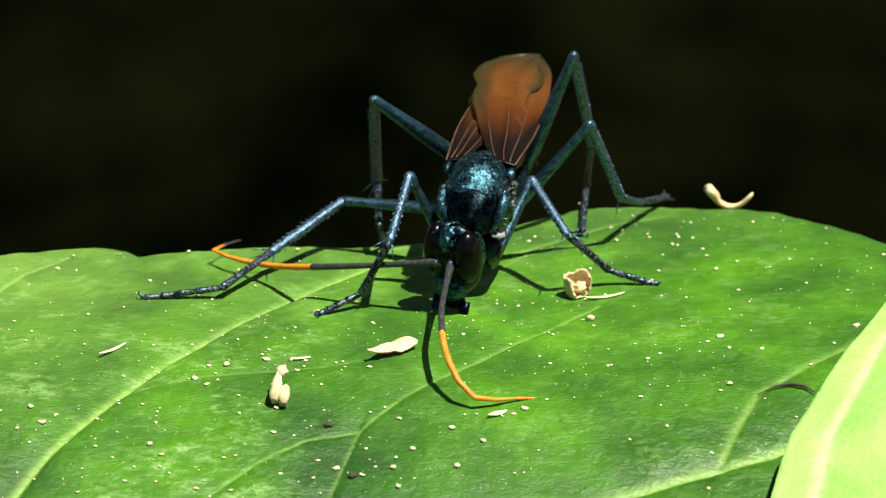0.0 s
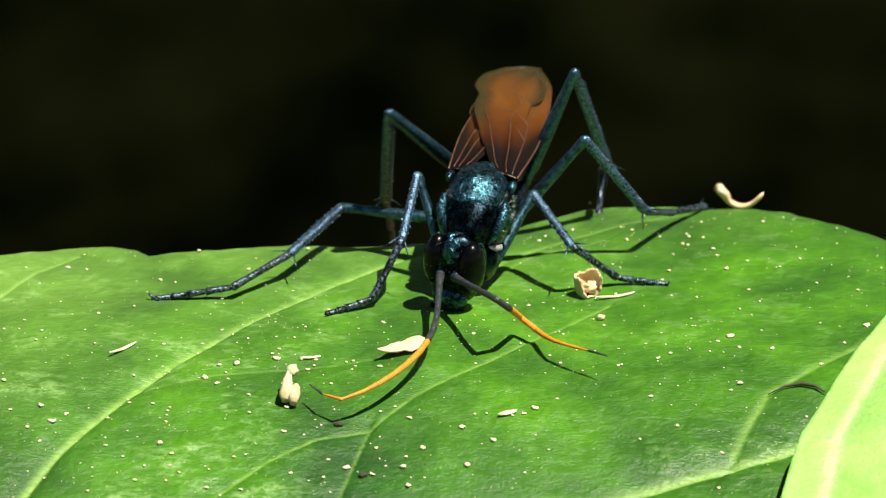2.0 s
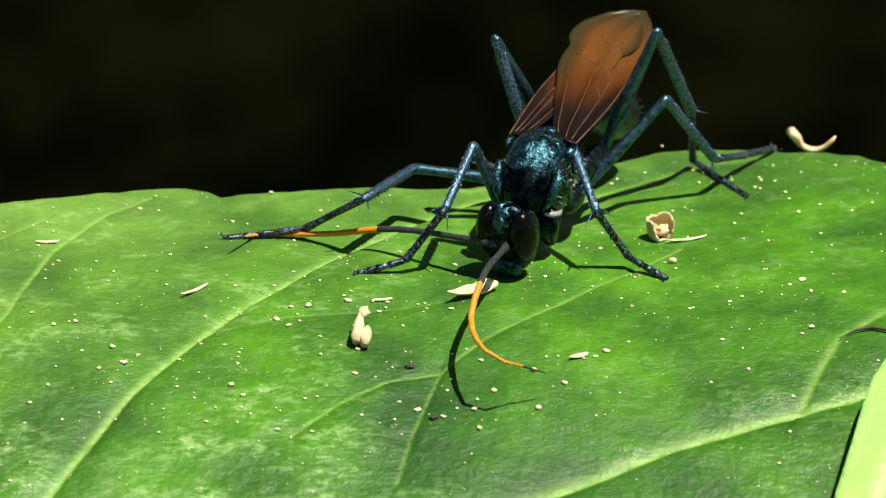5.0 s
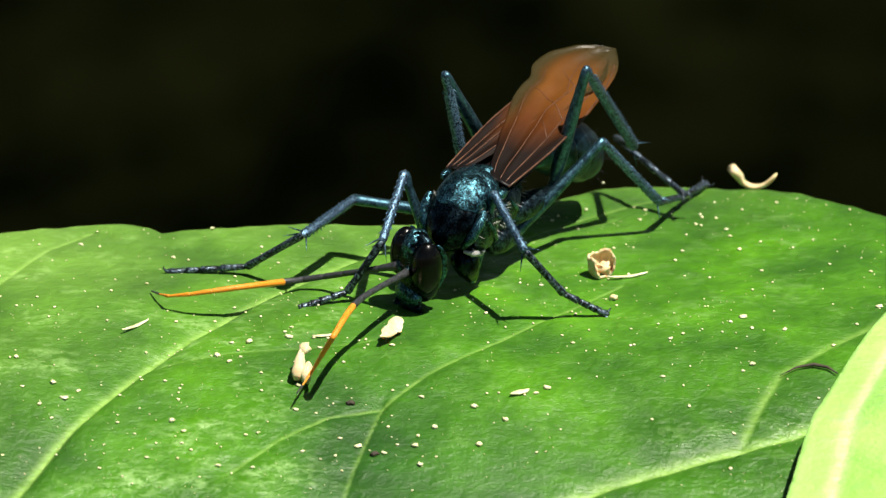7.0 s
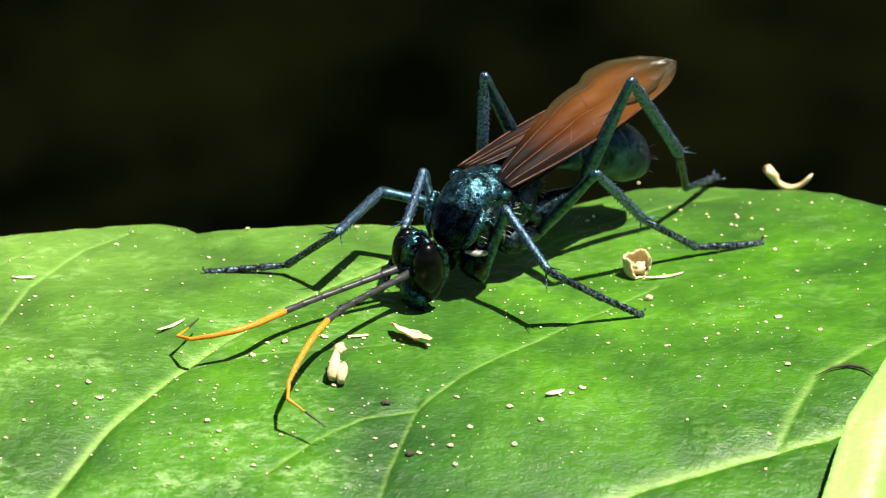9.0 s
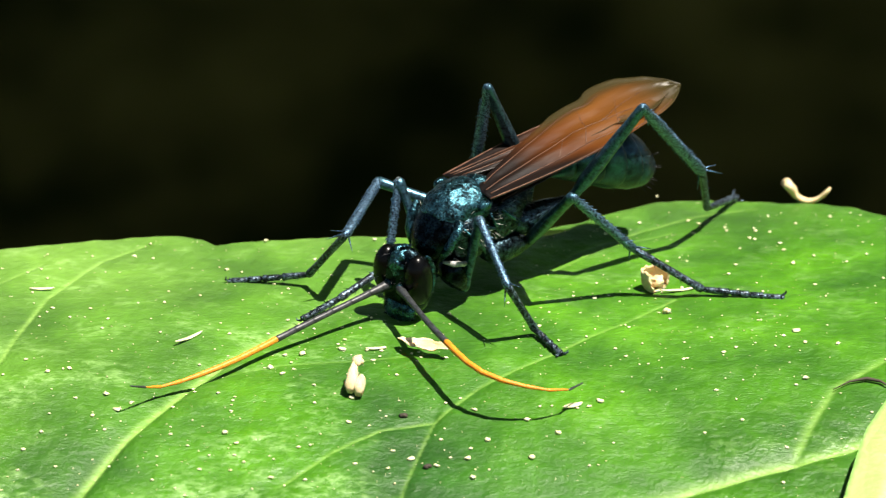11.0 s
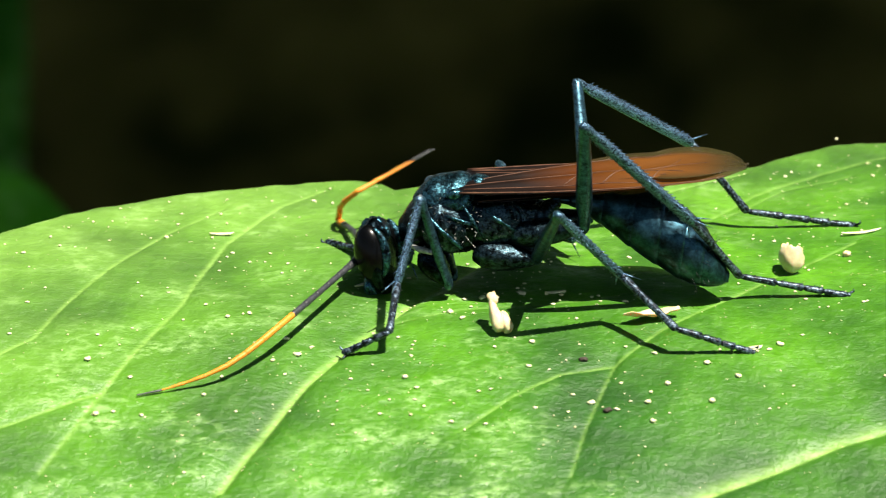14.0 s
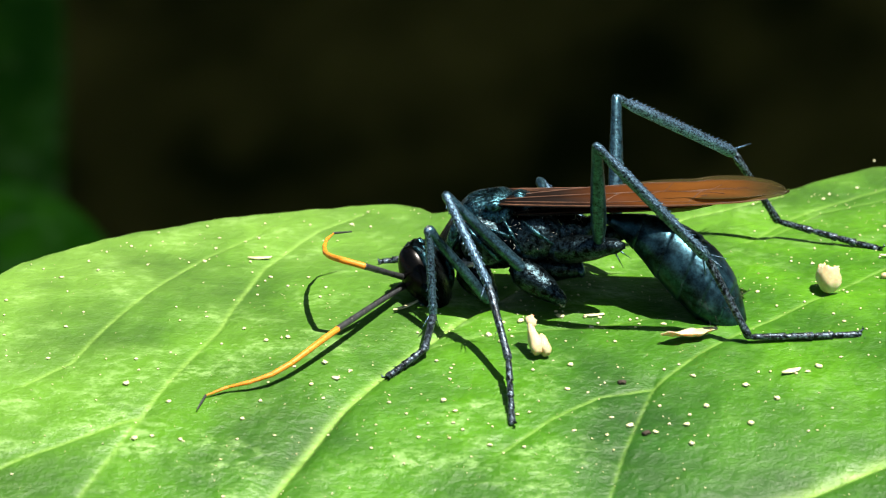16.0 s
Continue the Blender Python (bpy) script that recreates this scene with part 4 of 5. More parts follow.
# path of the dark strip that stands in for a vein's shadow
VEIN_SHADOW = [(32.5, -40.4), (34.2, -39.2), (36.0, -38.8), (37.4, -39.5), (38.4, -40.7)]
rnd = random.Random(5)
kinds = [tagged(build_crumb(k, CRUMB), "tiny pale plant crumb lying on the leaf", "crumb", "crumbs on the leaf") for k in range(4)]
for k, (x, y) in enumerate(CRUMBS):
    m = Matrix.LocRotScale(at_leaf(x, y) * U, Euler((0, 0, rnd.uniform(0, 6))), None)
    c = kinds[k] if k < 4 else copy_thing(kinds[k % 4], m)
    s = rnd.choice((0.36, 0.42, 0.5, 0.58, 0.8))
    c.matrix_basis = m @ Matrix.Diagonal((s * rnd.uniform(0.8, 1.4), s, s, 1))
grit = tagged(build_crumb(9, GRIT_SHADE), "tiny dark speck of grit on the leaf", "grit", "specks of grit")
grit.matrix_world = Matrix.Translation(at_leaf(-11.8, -46.2) * U)
copy_thing(grit, Matrix.Translation(at_leaf(-9.2, -55.0) * U) @ pose(0, 0, 0, 0, 0, 30))
for k, (x, y, turn, length) in enumerate([(-34.4, -30.7, 50, 4.2), (-50.4, -17.3, 5, 2.6), (17.1, -15.9, 20, 4.5), (-14.9, -32.5, 12, 2.2), (5.6, -44.6, 35, 2.4)]):
    bm = bmesh.new()
    petal_mesh(bm, length, 0.5 if k != 4 else 1.0, 0.4, 0.1, 8, 4)
    sliver = tagged(part("sliver", bm, CRUMB), "thin pale dry sliver lying on the leaf", "sliver", "slivers on the leaf")
    sliver.matrix_world = Matrix.Translation(at_leaf(x, y, 0.05) * U) @ pose(0, 0, 0, 0, 0, turn)


# dark strip in place of a vein's shadow, no real stalk lies here
bm = bmesh.new()
tube(bm, [Vector((x, y, leaf_height(x, y) + 0.35)) for x, y in VEIN_SHADOW], [0.04, 0.12, 0.2, 0.16, 0.06], 8)
tagged(part("stalk", bm, GRIT_SHADE), "thin dark curved stalk lying on the leaf", "stalk")


def build_dust():
    rnd = random.Random(31)
    bm = bmesh.new()
    n = 0
    while n < 2200:
        x, y = rnd.uniform(-90, 60), rnd.uniform(-95, 12)
        if y > far_edge(x) - 1.5 or noise.noise(Vector((x * 0.05, y * 0.05, 3))) < rnd.uniform(-0.5, 0.4):
            continue
        s = rnd.choice((0.05, 0.05, 0.06, 0.06, 0.07, 0.07, 0.08, 0.1, 0.13, 0.18))
        blob(bm, (x, y, leaf_height(x, y) + s * 0.5), (s * rnd.uniform(0.7, 1.6), s, s * 0.7), n, 0.4, 1)
        n += 1
    tagged(part("dust", bm, CRUMB), "scattered pale dust and pollen grains", "dust", kind="stuff")


build_dust()


# ---- movement ----
BODY, JOINTS, WHIPS = [], {k: [] for k in LEG_PARTS}, {"L": [], "R": []}
TURNS = [(0.0, -25, 10), (1.5, -14, 14), (3.0, -14, 10), (5.5, -10, 14), (6.5, -26, 8), (7.0, -26, 8), (8.0, -24, 8), (10.5, -4, 6), (11.0, 9, 6), (12.0, 20, 8), (12.5, 5, 16), (12.7, -14, 18), (13.0, -10, 8), (13.2, -8, 4), (13.5, -8, 4), (14.5, -15, 4), (15.5, -15, 14), (16.0, -15, 18)]
DROOP = [(0.0, 2), (10.5, 0), (12.5, 2), (12.7, 0), (13.0, -7), (13.2, 3), (13.5, 11), (14.0, 14), (14.5, 16), (15.1, 17), (15.4, 20.5), (16.0, 26)]
FOLD = [(0, 0, 1), (0.5, -0.7, -0.5), (1, -0.6, 2.5), (1.5, -1.5, 2.5), (2, 1, 1.5), (2.5, -1, 3), (3, -1, 1.5), (5.5, 0, 5), (6, 0.6, 6), (6.5, 2, 4.8), (7, 2.5, 6.6), (7.5, 1.9, 6.6), (8, -0.9, 5.6),
        (10.5, -2.5, 4.2), (11, -1.6, 1.8), (11.5, -2, 3), (12, -4.5, 3.7), (12.5, -1, 2.7), (13, -2.5, 8), (13.5, -3, -3), (14, -1, -3), (14.5, -1, -2.5), (15, 0, -3), (15.5, 2, -5), (16, 2, -5)]
# how far each coxa swings its hip along and across the body
SWING = {"LH": [(0, 0, 0), (14.9, 0, 0), (15.4, 2.4, -0.5), (16, 2.4, -0.5)], "RH": [(0, 0, 0), (14.9, 0, 0), (15.4, 1.5, 0.3), (16, 1.5, 0.3)],
         "LM": [(0, 0, 0), (15.1, 0, 0), (15.4, 4.0, -0.5), (16, 4.0, -0.5)]}
HINGE = Vector((-1.5, 0, 3.9))


def stance(t, body, *legs):
    """Place and turn of the thorax, and knee, heel, ankle and toe of each leg."""
    BODY.append((t, *body))
    for key, leg in zip(("LF", "LM", "LH", "RF", "RM", "RH"), legs):
        JOINTS[key].append((t, *leg))


def feelers(t, left, right):
    """Four places along each antenna."""
    WHIPS["L"].append((t, *left))
    WHIPS["R"].append((t, *right))


stance(0, (3.6, -12.3, 10.0, -99.2, 0.5, -2.9),
       (9.4, -7.5, 10.6, 13.2, -14.9, 6.9, 17.7, -12.5, 2.1, 22.6, -12.0, 0.3),
       (15.9, -4.0, 15.6, 19.1, 0.4, 5.7, 21.4, 8.1, 2.4, 24.4, 15.8, 0.3),
       (13.9, -0.5, 22.0, 16.0, 9.4, 8.7, 15.6, 15.6, 1.6, 15.0, 3.9, 0.6),
       (-3.5, -12.8, 12.8, -5.6, -20.2, 8.1, -8.6, -19.0, 1.9, -13.3, -21.3, 0.3),
       (-10.7, -0.9, 5.9, -18.3, -8.8, 2.8, -22.9, -16.0, 1.5, -31.8, -16.3, 0.3),
       (-7.3, -3.3, 18.0, -7.1, 7.1, 4.9, -6.8, -2.1, 3.4, -5.7, 6.2, -4.8))
stance(1.5, (2.8, -10.8, 8.5, -97.3, -1.9, -5.6),
       (8.9, -7.2, 9.6, 12.2, -14.8, 6.0, 17.1, -12.6, 1.4, 22.6, -12.2, 0.3),
       (13.6, -4.5, 14.0, 20.8, -2.8, 5.1, 23.7, 5.0, 2.2, 27.4, 12.6, 0.3),
       (13.7, 1.8, 19.4, 16.0, 11.2, 5.7, 15.7, 17.3, -1.4, 15.2, 5.6, -2.0),
       (-3.8, -8.3, 11.3, -5.4, -16.0, 6.8, -8.5, -18.9, 1.2, -13.3, -21.3, 0.3),
       (-12.1, 0.1, 4.8, -17.1, -10.0, 3.1, -23.1, -16.0, 1.5, -31.8, -16.8, 0.3),
       (-7.6, -3.1, 16.5, -7.2, 7.1, 3.3, -6.8, 13.5, -3.6, -5.9, 21.7, -11.8))
stance(2.6, (2.0, -13.8, 8.9, -102.2, 1.2, -9.2),
       (8.9, -7.2, 9.6, 12.2, -14.8, 6.0, 17.1, -12.6, 1.4, 22.6, -12.2, 0.3),
       (14.0, -5.6, 14.2, 20.2, -2.5, 5.1, 23.5, 5.1, 2.4, 27.1, 12.6, 0.3),
       (14.4, -1.4, 20.1, 16.8, 8.5, 6.9, 16.1, 3.5, 3.6, 15.9, 6.8, -2.2),
       (-3.8, -8.3, 11.3, -5.4, -16.0, 6.8, -8.5, -18.9, 1.2, -13.3, -21.3, 0.3),
       (-11.8, -0.7, 4.7, -17.5, -10.4, 3.1, -23.0, -16.9, 1.7, -31.7, -16.9, 0.3),
       (-7.1, -7.2, 17.2, -7.2, 3.1, 3.9, -6.7, 9.1, -3.2, -5.9, 17.7, -11.1))
stance(3, (1.7, -15.0, 9.0, -104.0, 2.3, -10.5),
       (6.3, -16.6, 11.7, 8.0, -23.9, 6.8, 11.3, -23.1, 0.6, 14.5, -27.2, 0.2),
       (14.1, -6.0, 14.3, 19.9, -2.4, 5.1, 23.4, 5.2, 2.5, 27.0, 12.6, 0.3),
       (14.7, -2.6, 20.4, 17.0, 7.5, 7.3, 16.3, -1.7, 5.4, 16.2, 7.2, -2.3),
       (-4.7, -16.7, 12.6, -9.4, -23.7, 9.5, -13.9, -22.7, 4.1, -13.9, -19.9, -0.6),
       (-11.7, -1.0, 4.6, -17.6, -10.6, 3.1, -23.0, -17.2, 1.8, -31.7, -16.9, 0.3),
       (-6.9, -8.6, 17.4, -7.3, 1.6, 4.2, -6.7, 7.5, -3.1, -5.8, 16.2, -10.9))
stance(5.5, (1.2, -19.9, 8.7, -108.9, 2.1, -2.3),
       (4.7, -18.7, 11.7, 7.4, -25.9, 7.0, 10.9, -23.8, 1.3, 14.8, -27.3, 0.2),
       (14.9, -7.7, 13.0, 20.2, -2.2, 4.4, 23.7, 5.5, 2.2, 27.0, 13.2, 0.3),
       (14.0, -9.0, 21.0, 17.8, 1.1, 8.2, 18.0, 7.3, 1.1, 23.9, -2.8, 0.3),
       (-5.4, -18.6, 11.5, -8.0, -26.2, 7.4, -12.2, -26.0, 1.7, -17.7, -26.3, 0.2),
       (-11.7, -10.3, 6.0, -17.2, -20.2, 6.2, -22.9, -15.7, 1.4, -31.8, -15.9, 0.3),
       (-2.8, -10.2, 20.6, 2.1, -10.3, 4.6, -0.7, -1.9, 1.3, -4.9, 9.0, 0.3))
stance(6.5, (0.5, -19.1, 8.7, -116.2, 1.0, -10.3),
       (3.2, -21.8, 11.7, 6.3, -29.5, 8.3, 10.1, -27.2, 2.7, 14.8, -27.0, 0.2),
       (14.4, -6.9, 12.6, 20.6, -2.5, 3.9, 23.2, 5.5, 1.7, 26.0, 13.6, 0.3),
       (11.4, -8.9, 21.2, 18.2, 0.2, 8.7, 19.0, 6.9, 2.1, 23.6, -3.7, 0.3),
       (-6.6, -19.3, 12.4, -9.3, -26.2, 6.9, -12.2, -23.9, 1.2, -17.6, -25.4, 0.2),
       (-11.8, -9.7, 6.6, -17.1, -19.7, 6.3, -23.0, -15.8, 1.2, -31.8, -15.4, 0.3),
       (-2.4, -9.6, 20.5, 1.3, -9.4, 4.2, -0.6, -0.6, 1.3, -3.4, 10.7, 0.3))
stance(7.6, (-0.5, -19.3, 8.6, -120.0, 2.7, -8.3),
       (2.4, -22.9, 11.4, 5.9, -30.5, 8.1, 10.5, -28.7, 2.9, 14.7, -27.0, 0.2),
       (14.4, -6.9, 12.6, 20.6, -2.5, 3.9, 23.2, 5.5, 1.7, 26.0, 13.6, 0.3),
       (12.8, -11.6, 21.4, 18.5, -1.2, 9.5, 19.8, 5.0, 2.7, 23.4, 15.8, 0.3),
       (-6.4, -15.0, 11.3, -8.6, -22.7, 7.1, -12.4, -23.6, 1.6, -17.2, -25.8, 0.2),
       (-12.1, -9.4, 6.4, -16.9, -19.7, 6.3, -22.8, -15.8, 1.2, -31.5, -15.3, 0.3),
       (-2.2, -10.6, 20.8, 0.3, -9.9, 4.2, -0.6, -1.0, 1.3, -2.0, 10.6, 0.3))
stance(8, (-0.9, -19.4, 8.6, -121.4, 3.4, -7.6),
       (2.1, -23.3, 11.3, 5.7, -30.8, 8.1, 10.6, -29.3, 2.9, 14.7, -27.1, 0.2),
       (9.4, -20.3, 14.4, 15.0, -13.5, 7.0, 20.5, -9.9, 1.2, 27.8, -5.2, 0.3),
       (12.8, -11.6, 21.4, 18.5, -1.2, 9.5, 19.8, 5.0, 2.7, 23.4, 15.8, 0.3),
       (-6.4, -13.4, 11.0, -8.4, -21.4, 7.2, -12.4, -23.6, 1.8, -17.0, -26.0, 0.2),
       (-12.2, -9.3, 6.3, -16.8, -19.7, 6.3, -22.7, -15.8, 1.2, -31.5, -15.3, 0.3),
       (-2.0, -10.9, 20.8, -0.1, -10.1, 4.2, -0.6, -1.2, 1.3, -1.4, 10.5, 0.3))
stance(10.5, (-6.2, -19.2, 9.0, -140.7, 4.2, -4.8),
       (-3.8, -26.2, 10.7, -0.7, -33.3, 6.3, 2.2, -30.9, 0.2, 4.6, -35.4, -0.5),
       (6.0, -24.1, 13.9, 12.6, -18.4, 6.5, 19.5, -18.2, 1.3, 28.1, -18.6, 0.3),
       (13.7, -15.3, 20.6, 19.7, -4.3, 9.4, 20.1, 2.6, 3.1, 23.1, 13.5, 0.3),
       (-12.1, -12.3, 10.6, -13.5, -20.9, 8.3, -17.1, -22.9, 2.3, -21.6, -25.3, 0.2),
       (-13.8, -10.1, 9.4, -17.9, -20.5, 7.3, -22.2, -15.5, 1.6, -30.7, -15.3, 0.3),
       (-2.5, -13.5, 21.4, -6.1, -7.9, 6.0, -2.6, -0.5, 1.4, 3.5, 9.4, 0.3))
stance(11, (-6.5, -19.2, 9.0, -134.5, 5.9, -7.2),
       (-4.2, -25.0, 11.0, -1.3, -32.1, 6.7, 1.8, -29.4, 0.7, 4.4, -33.7, -0.3),
       (5.4, -23.6, 13.5, 12.0, -18.3, 5.8, 19.2, -17.5, 1.1, 27.8, -17.9, 0.3),
       (13.0, -14.9, 20.4, 19.3, -4.1, 9.4, 20.1, 2.7, 3.0, 23.4, 13.5, 0.3),
       (-12.8, -14.6, 11.9, -13.9, -17.1, 3.2, -18.8, -21.8, 1.3, -22.7, -25.4, 0.2),
       (-15.2, -9.5, 10.0, -18.3, -20.3, 7.8, -22.3, -15.6, 1.6, -30.7, -14.5, 0.3),
       (-3.5, -13.2, 21.8, -5.6, -8.6, 5.8, -3.5, -0.5, 1.4, -0.1, 10.7, 0.3))
stance(11.5, (-6.5, -21.1, 9.2, -128.1, 5.5, -4.8),
       (-3.4, -26.5, 11.5, -2.1, -34.1, 7.5, -0.5, -31.4, 1.2, 1.5, -35.8, -0.6),
       (5.4, -24.6, 13.7, 11.9, -19.0, 6.1, 19.0, -18.0, 1.2, 27.6, -17.9, 0.3),
       (12.9, -14.3, 20.2, 19.1, -3.4, 9.2, 20.1, 3.5, 2.9, 24.1, 14.0, 0.3),
       (-13.5, -19.6, 11.7, -15.9, -24.5, 5.4, -19.7, -25.6, 1.6, -24.4, -28.2, 0.1),
       (-15.9, -10.3, 9.7, -18.8, -21.2, 7.9, -22.5, -16.2, 1.8, -30.7, -14.6, 0.3),
       (-4.6, -14.4, 21.9, -6.6, -10.5, 5.7, -5.3, -2.5, 1.0, -3.1, 9.0, -0.3))
stance(12, (-6.6, -23.0, 9.5, -121.7, 5.1, -2.3),
       (-2.6, -28.0, 12.0, -2.9, -36.2, 8.3, -2.7, -33.5, 1.7, -1.4, -38.0, -0.9),
       (5.5, -25.6, 13.9, 11.9, -19.7, 6.4, 18.8, -18.5, 1.3, 27.4, -17.8, 0.3),
       (12.7, -13.7, 20.1, 18.9, -2.8, 9.0, 20.0, 4.2, 2.8, 24.9, 14.6, 0.3),
       (-14.2, -24.6, 11.5, -17.8, -32.0, 7.7, -20.6, -29.5, 1.8, -26.1, -31.0, -0.1),
       (-16.6, -11.0, 9.5, -19.2, -22.0, 8.1, -22.6, -16.8, 2.0, -30.8, -14.7, 0.3),
       (-3.5, 3.4, 15.3, 10.1, -1.7, 7.0, 3.3, 1.5, 1.4, -7.4, 6.3, 0.3))
stance(12.5, (-9.5, -29.1, 8.4, -122.4, 2.1, -8.3),
       (-5.6, -35.5, 9.8, -5.5, -43.6, 6.1, -5.6, -40.3, -0.3, -4.2, -45.1, -2.1),
       (5.8, -28.1, 11.8, 12.6, -21.9, 5.1, 19.1, -18.5, 0.4, 28.0, -17.6, 0.3),
       (8.9, -20.7, 18.6, 16.0, -8.3, 10.0, 19.4, -2.2, 3.7, 25.4, 7.9, 4.6),
       (-14.9, -26.4, 12.2, -18.0, -32.7, 6.4, -21.7, -34.1, 0.7, -25.8, -30.6, -0.0),
       (-18.6, -23.7, 11.2, -20.5, -15.3, 3.8, -24.2, -9.4, -1.5, -30.4, -14.7, 0.3),
       (-7.5, -2.2, 12.2, 6.1, -9.9, 5.9, -0.9, -5.6, 1.4, -10.9, 0.5, 0.3))
stance(12.7, (-12.3, -29.9, 7.9, -128.9, -3.9, -11.5),
       (-9.5, -34.9, 10.5, -8.0, -42.5, 5.6, -6.5, -40.0, -0.6, -3.9, -44.5, -2.0),
       (4.9, -28.1, 9.0, 12.0, -21.4, 3.2, 19.3, -18.1, 0.0, 28.0, -16.7, 0.3),
       (-1.4, -26.8, 18.1, 8.7, -17.0, 8.7, 15.0, -14.5, 1.9, 25.3, -8.7, 0.3),
       (-19.6, -25.4, 11.4, -23.4, -27.8, 3.5, -26.1, -34.1, 1.8, -31.0, -36.2, -0.6),
       (-19.9, -13.1, 4.5, -17.1, -23.6, 7.8, -24.1, -21.4, 3.1, -31.1, -19.3, -1.3),
       (-8.8, -3.6, 10.0, 2.4, -15.3, 5.6, -3.1, -9.0, 1.3, -10.9, -0.3, 0.3))
stance(13, (-20.4, -30.0, 7.9, -154.2, -5.0, 0.4),
       (-23.6, -36.9, 10.5, -26.7, -43.5, 5.4, -29.2, -50.0, 4.7, -32.5, -53.9, 3.1),
       (-13.2, -38.6, 11.7, -5.9, -35.8, 3.6, 0.3, -39.1, -2.6, 5.5, -45.8, -2.2),
       (-0.1, -30.3, 17.6, 8.5, -19.1, 8.5, 15.1, -16.9, 2.0, 25.4, -11.4, 0.3),
       (-25.7, -26.6, 11.2, -25.2, -26.7, 2.1, -31.9, -24.6, 1.3, -36.8, -22.7, 0.3),
       (-19.0, -18.2, 13.5, -13.0, -19.0, 3.8, -19.6, -13.9, 1.3, -26.3, -8.6, 0.3),
       (-10.2, -21.1, 19.4, -16.3, -22.4, 3.8, -12.0, -14.4, 1.3, -5.8, -4.5, 0.3))
stance(13.2, (-24.4, -29.5, 7.0, -173.0, 4.5, 4.6),
       (-28.5, -35.2, 9.7, -30.8, -41.2, 3.9, -32.9, -46.6, 0.3, -37.4, -46.8, -2.5),
       (-14.1, -40.6, 10.6, -6.5, -37.2, 2.7, -0.6, -41.2, -2.0, 6.3, -45.9, -2.3),
       (-12.2, -36.2, 18.5, -1.4, -29.5, 7.5, 4.6, -30.7, 0.3, 15.7, -33.5, -0.3),
       (-27.5, -24.0, 9.6, -31.6, -26.7, 2.0, -36.4, -21.6, 1.3, -39.4, -17.3, 0.3),
       (-20.6, -14.2, 8.5, -12.6, -20.0, 2.8, -18.4, -13.7, 1.3, -24.3, -7.6, 0.3),
       (-11.5, -26.3, 19.8, -3.3, -14.1, 11.7, -2.9, -15.6, 2.3, -5.8, -4.4, 0.3))
stance(13.5, (-24.9, -31.6, 7.8, -181.0, 6.5, 6.5),
       (-28.6, -36.8, 11.0, -30.6, -41.5, 4.1, -32.4, -47.1, 0.6, -36.6, -45.3, -2.2),
       (-14.6, -43.5, 11.8, -7.1, -39.9, 3.8, -1.7, -45.6, 0.4, 6.0, -45.3, -2.2),
       (-12.1, -41.7, 21.5, -1.6, -37.6, 11.0, 3.9, -33.8, 2.4, 15.6, -33.4, -0.3),
       (-28.1, -25.9, 10.1, -30.2, -28.3, 1.6, -35.2, -23.4, 1.3, -38.4, -19.2, 0.3),
       (-21.0, -17.2, 9.5, -13.5, -23.5, 3.6, -18.0, -16.4, 1.3, -23.1, -9.6, 0.3),
       (-15.0, -17.5, 17.8, -0.5, -10.7, 12.4, 4.3, -18.6, 11.1, 15.5, -15.1, 12.1))
stance(13.8, (-25.2, -31.5, 7.6, -183.0, 6.4, 8.0),
       (-29.0, -36.4, 11.2, -30.9, -40.4, 3.7, -32.4, -46.0, 0.3, -36.5, -45.5, -2.2),
       (-14.7, -43.5, 11.6, -7.2, -39.9, 3.7, -1.9, -45.8, 0.5, 5.8, -45.1, -2.1),
       (-12.0, -41.6, 21.3, -1.5, -37.8, 10.7, 4.0, -33.8, 2.2, 15.7, -33.2, -0.3),
       (-28.1, -25.9, 9.9, -30.4, -28.2, 1.5, -35.7, -23.7, 1.2, -38.9, -19.5, 0.3),
       (-21.0, -17.4, 9.3, -13.6, -23.9, 3.6, -18.2, -16.9, 1.3, -23.3, -10.0, 0.3),
       (-12.9, -21.0, 18.7, -0.9, -13.6, 9.5, 5.1, -14.3, 2.1, 16.6, -13.7, 0.3))
stance(14.5, (-26.0, -31.3, 7.2, -185.0, 5.0, 11.5),
       (-30.0, -35.4, 11.6, -31.5, -37.7, 2.6, -32.3, -43.6, -0.5, -36.3, -45.8, -2.2),
       (-15.0, -43.4, 11.4, -7.5, -39.9, 3.4, -2.4, -46.3, 0.9, 5.3, -44.7, -2.0),
       (-11.9, -41.4, 21.0, -1.4, -38.2, 10.1, 4.1, -33.8, 1.6, 15.7, -32.7, -0.2),
       (-28.1, -26.0, 9.5, -30.9, -28.1, 1.2, -36.8, -24.4, 1.2, -40.0, -20.1, 0.3),
       (-21.2, -17.6, 8.8, -14.0, -24.8, 3.6, -18.9, -17.9, 1.3, -23.8, -11.0, 0.3),
       (-12.9, -21.0, 18.7, -0.9, -13.6, 9.5, 5.1, -14.3, 2.1, 16.6, -13.7, 0.3))
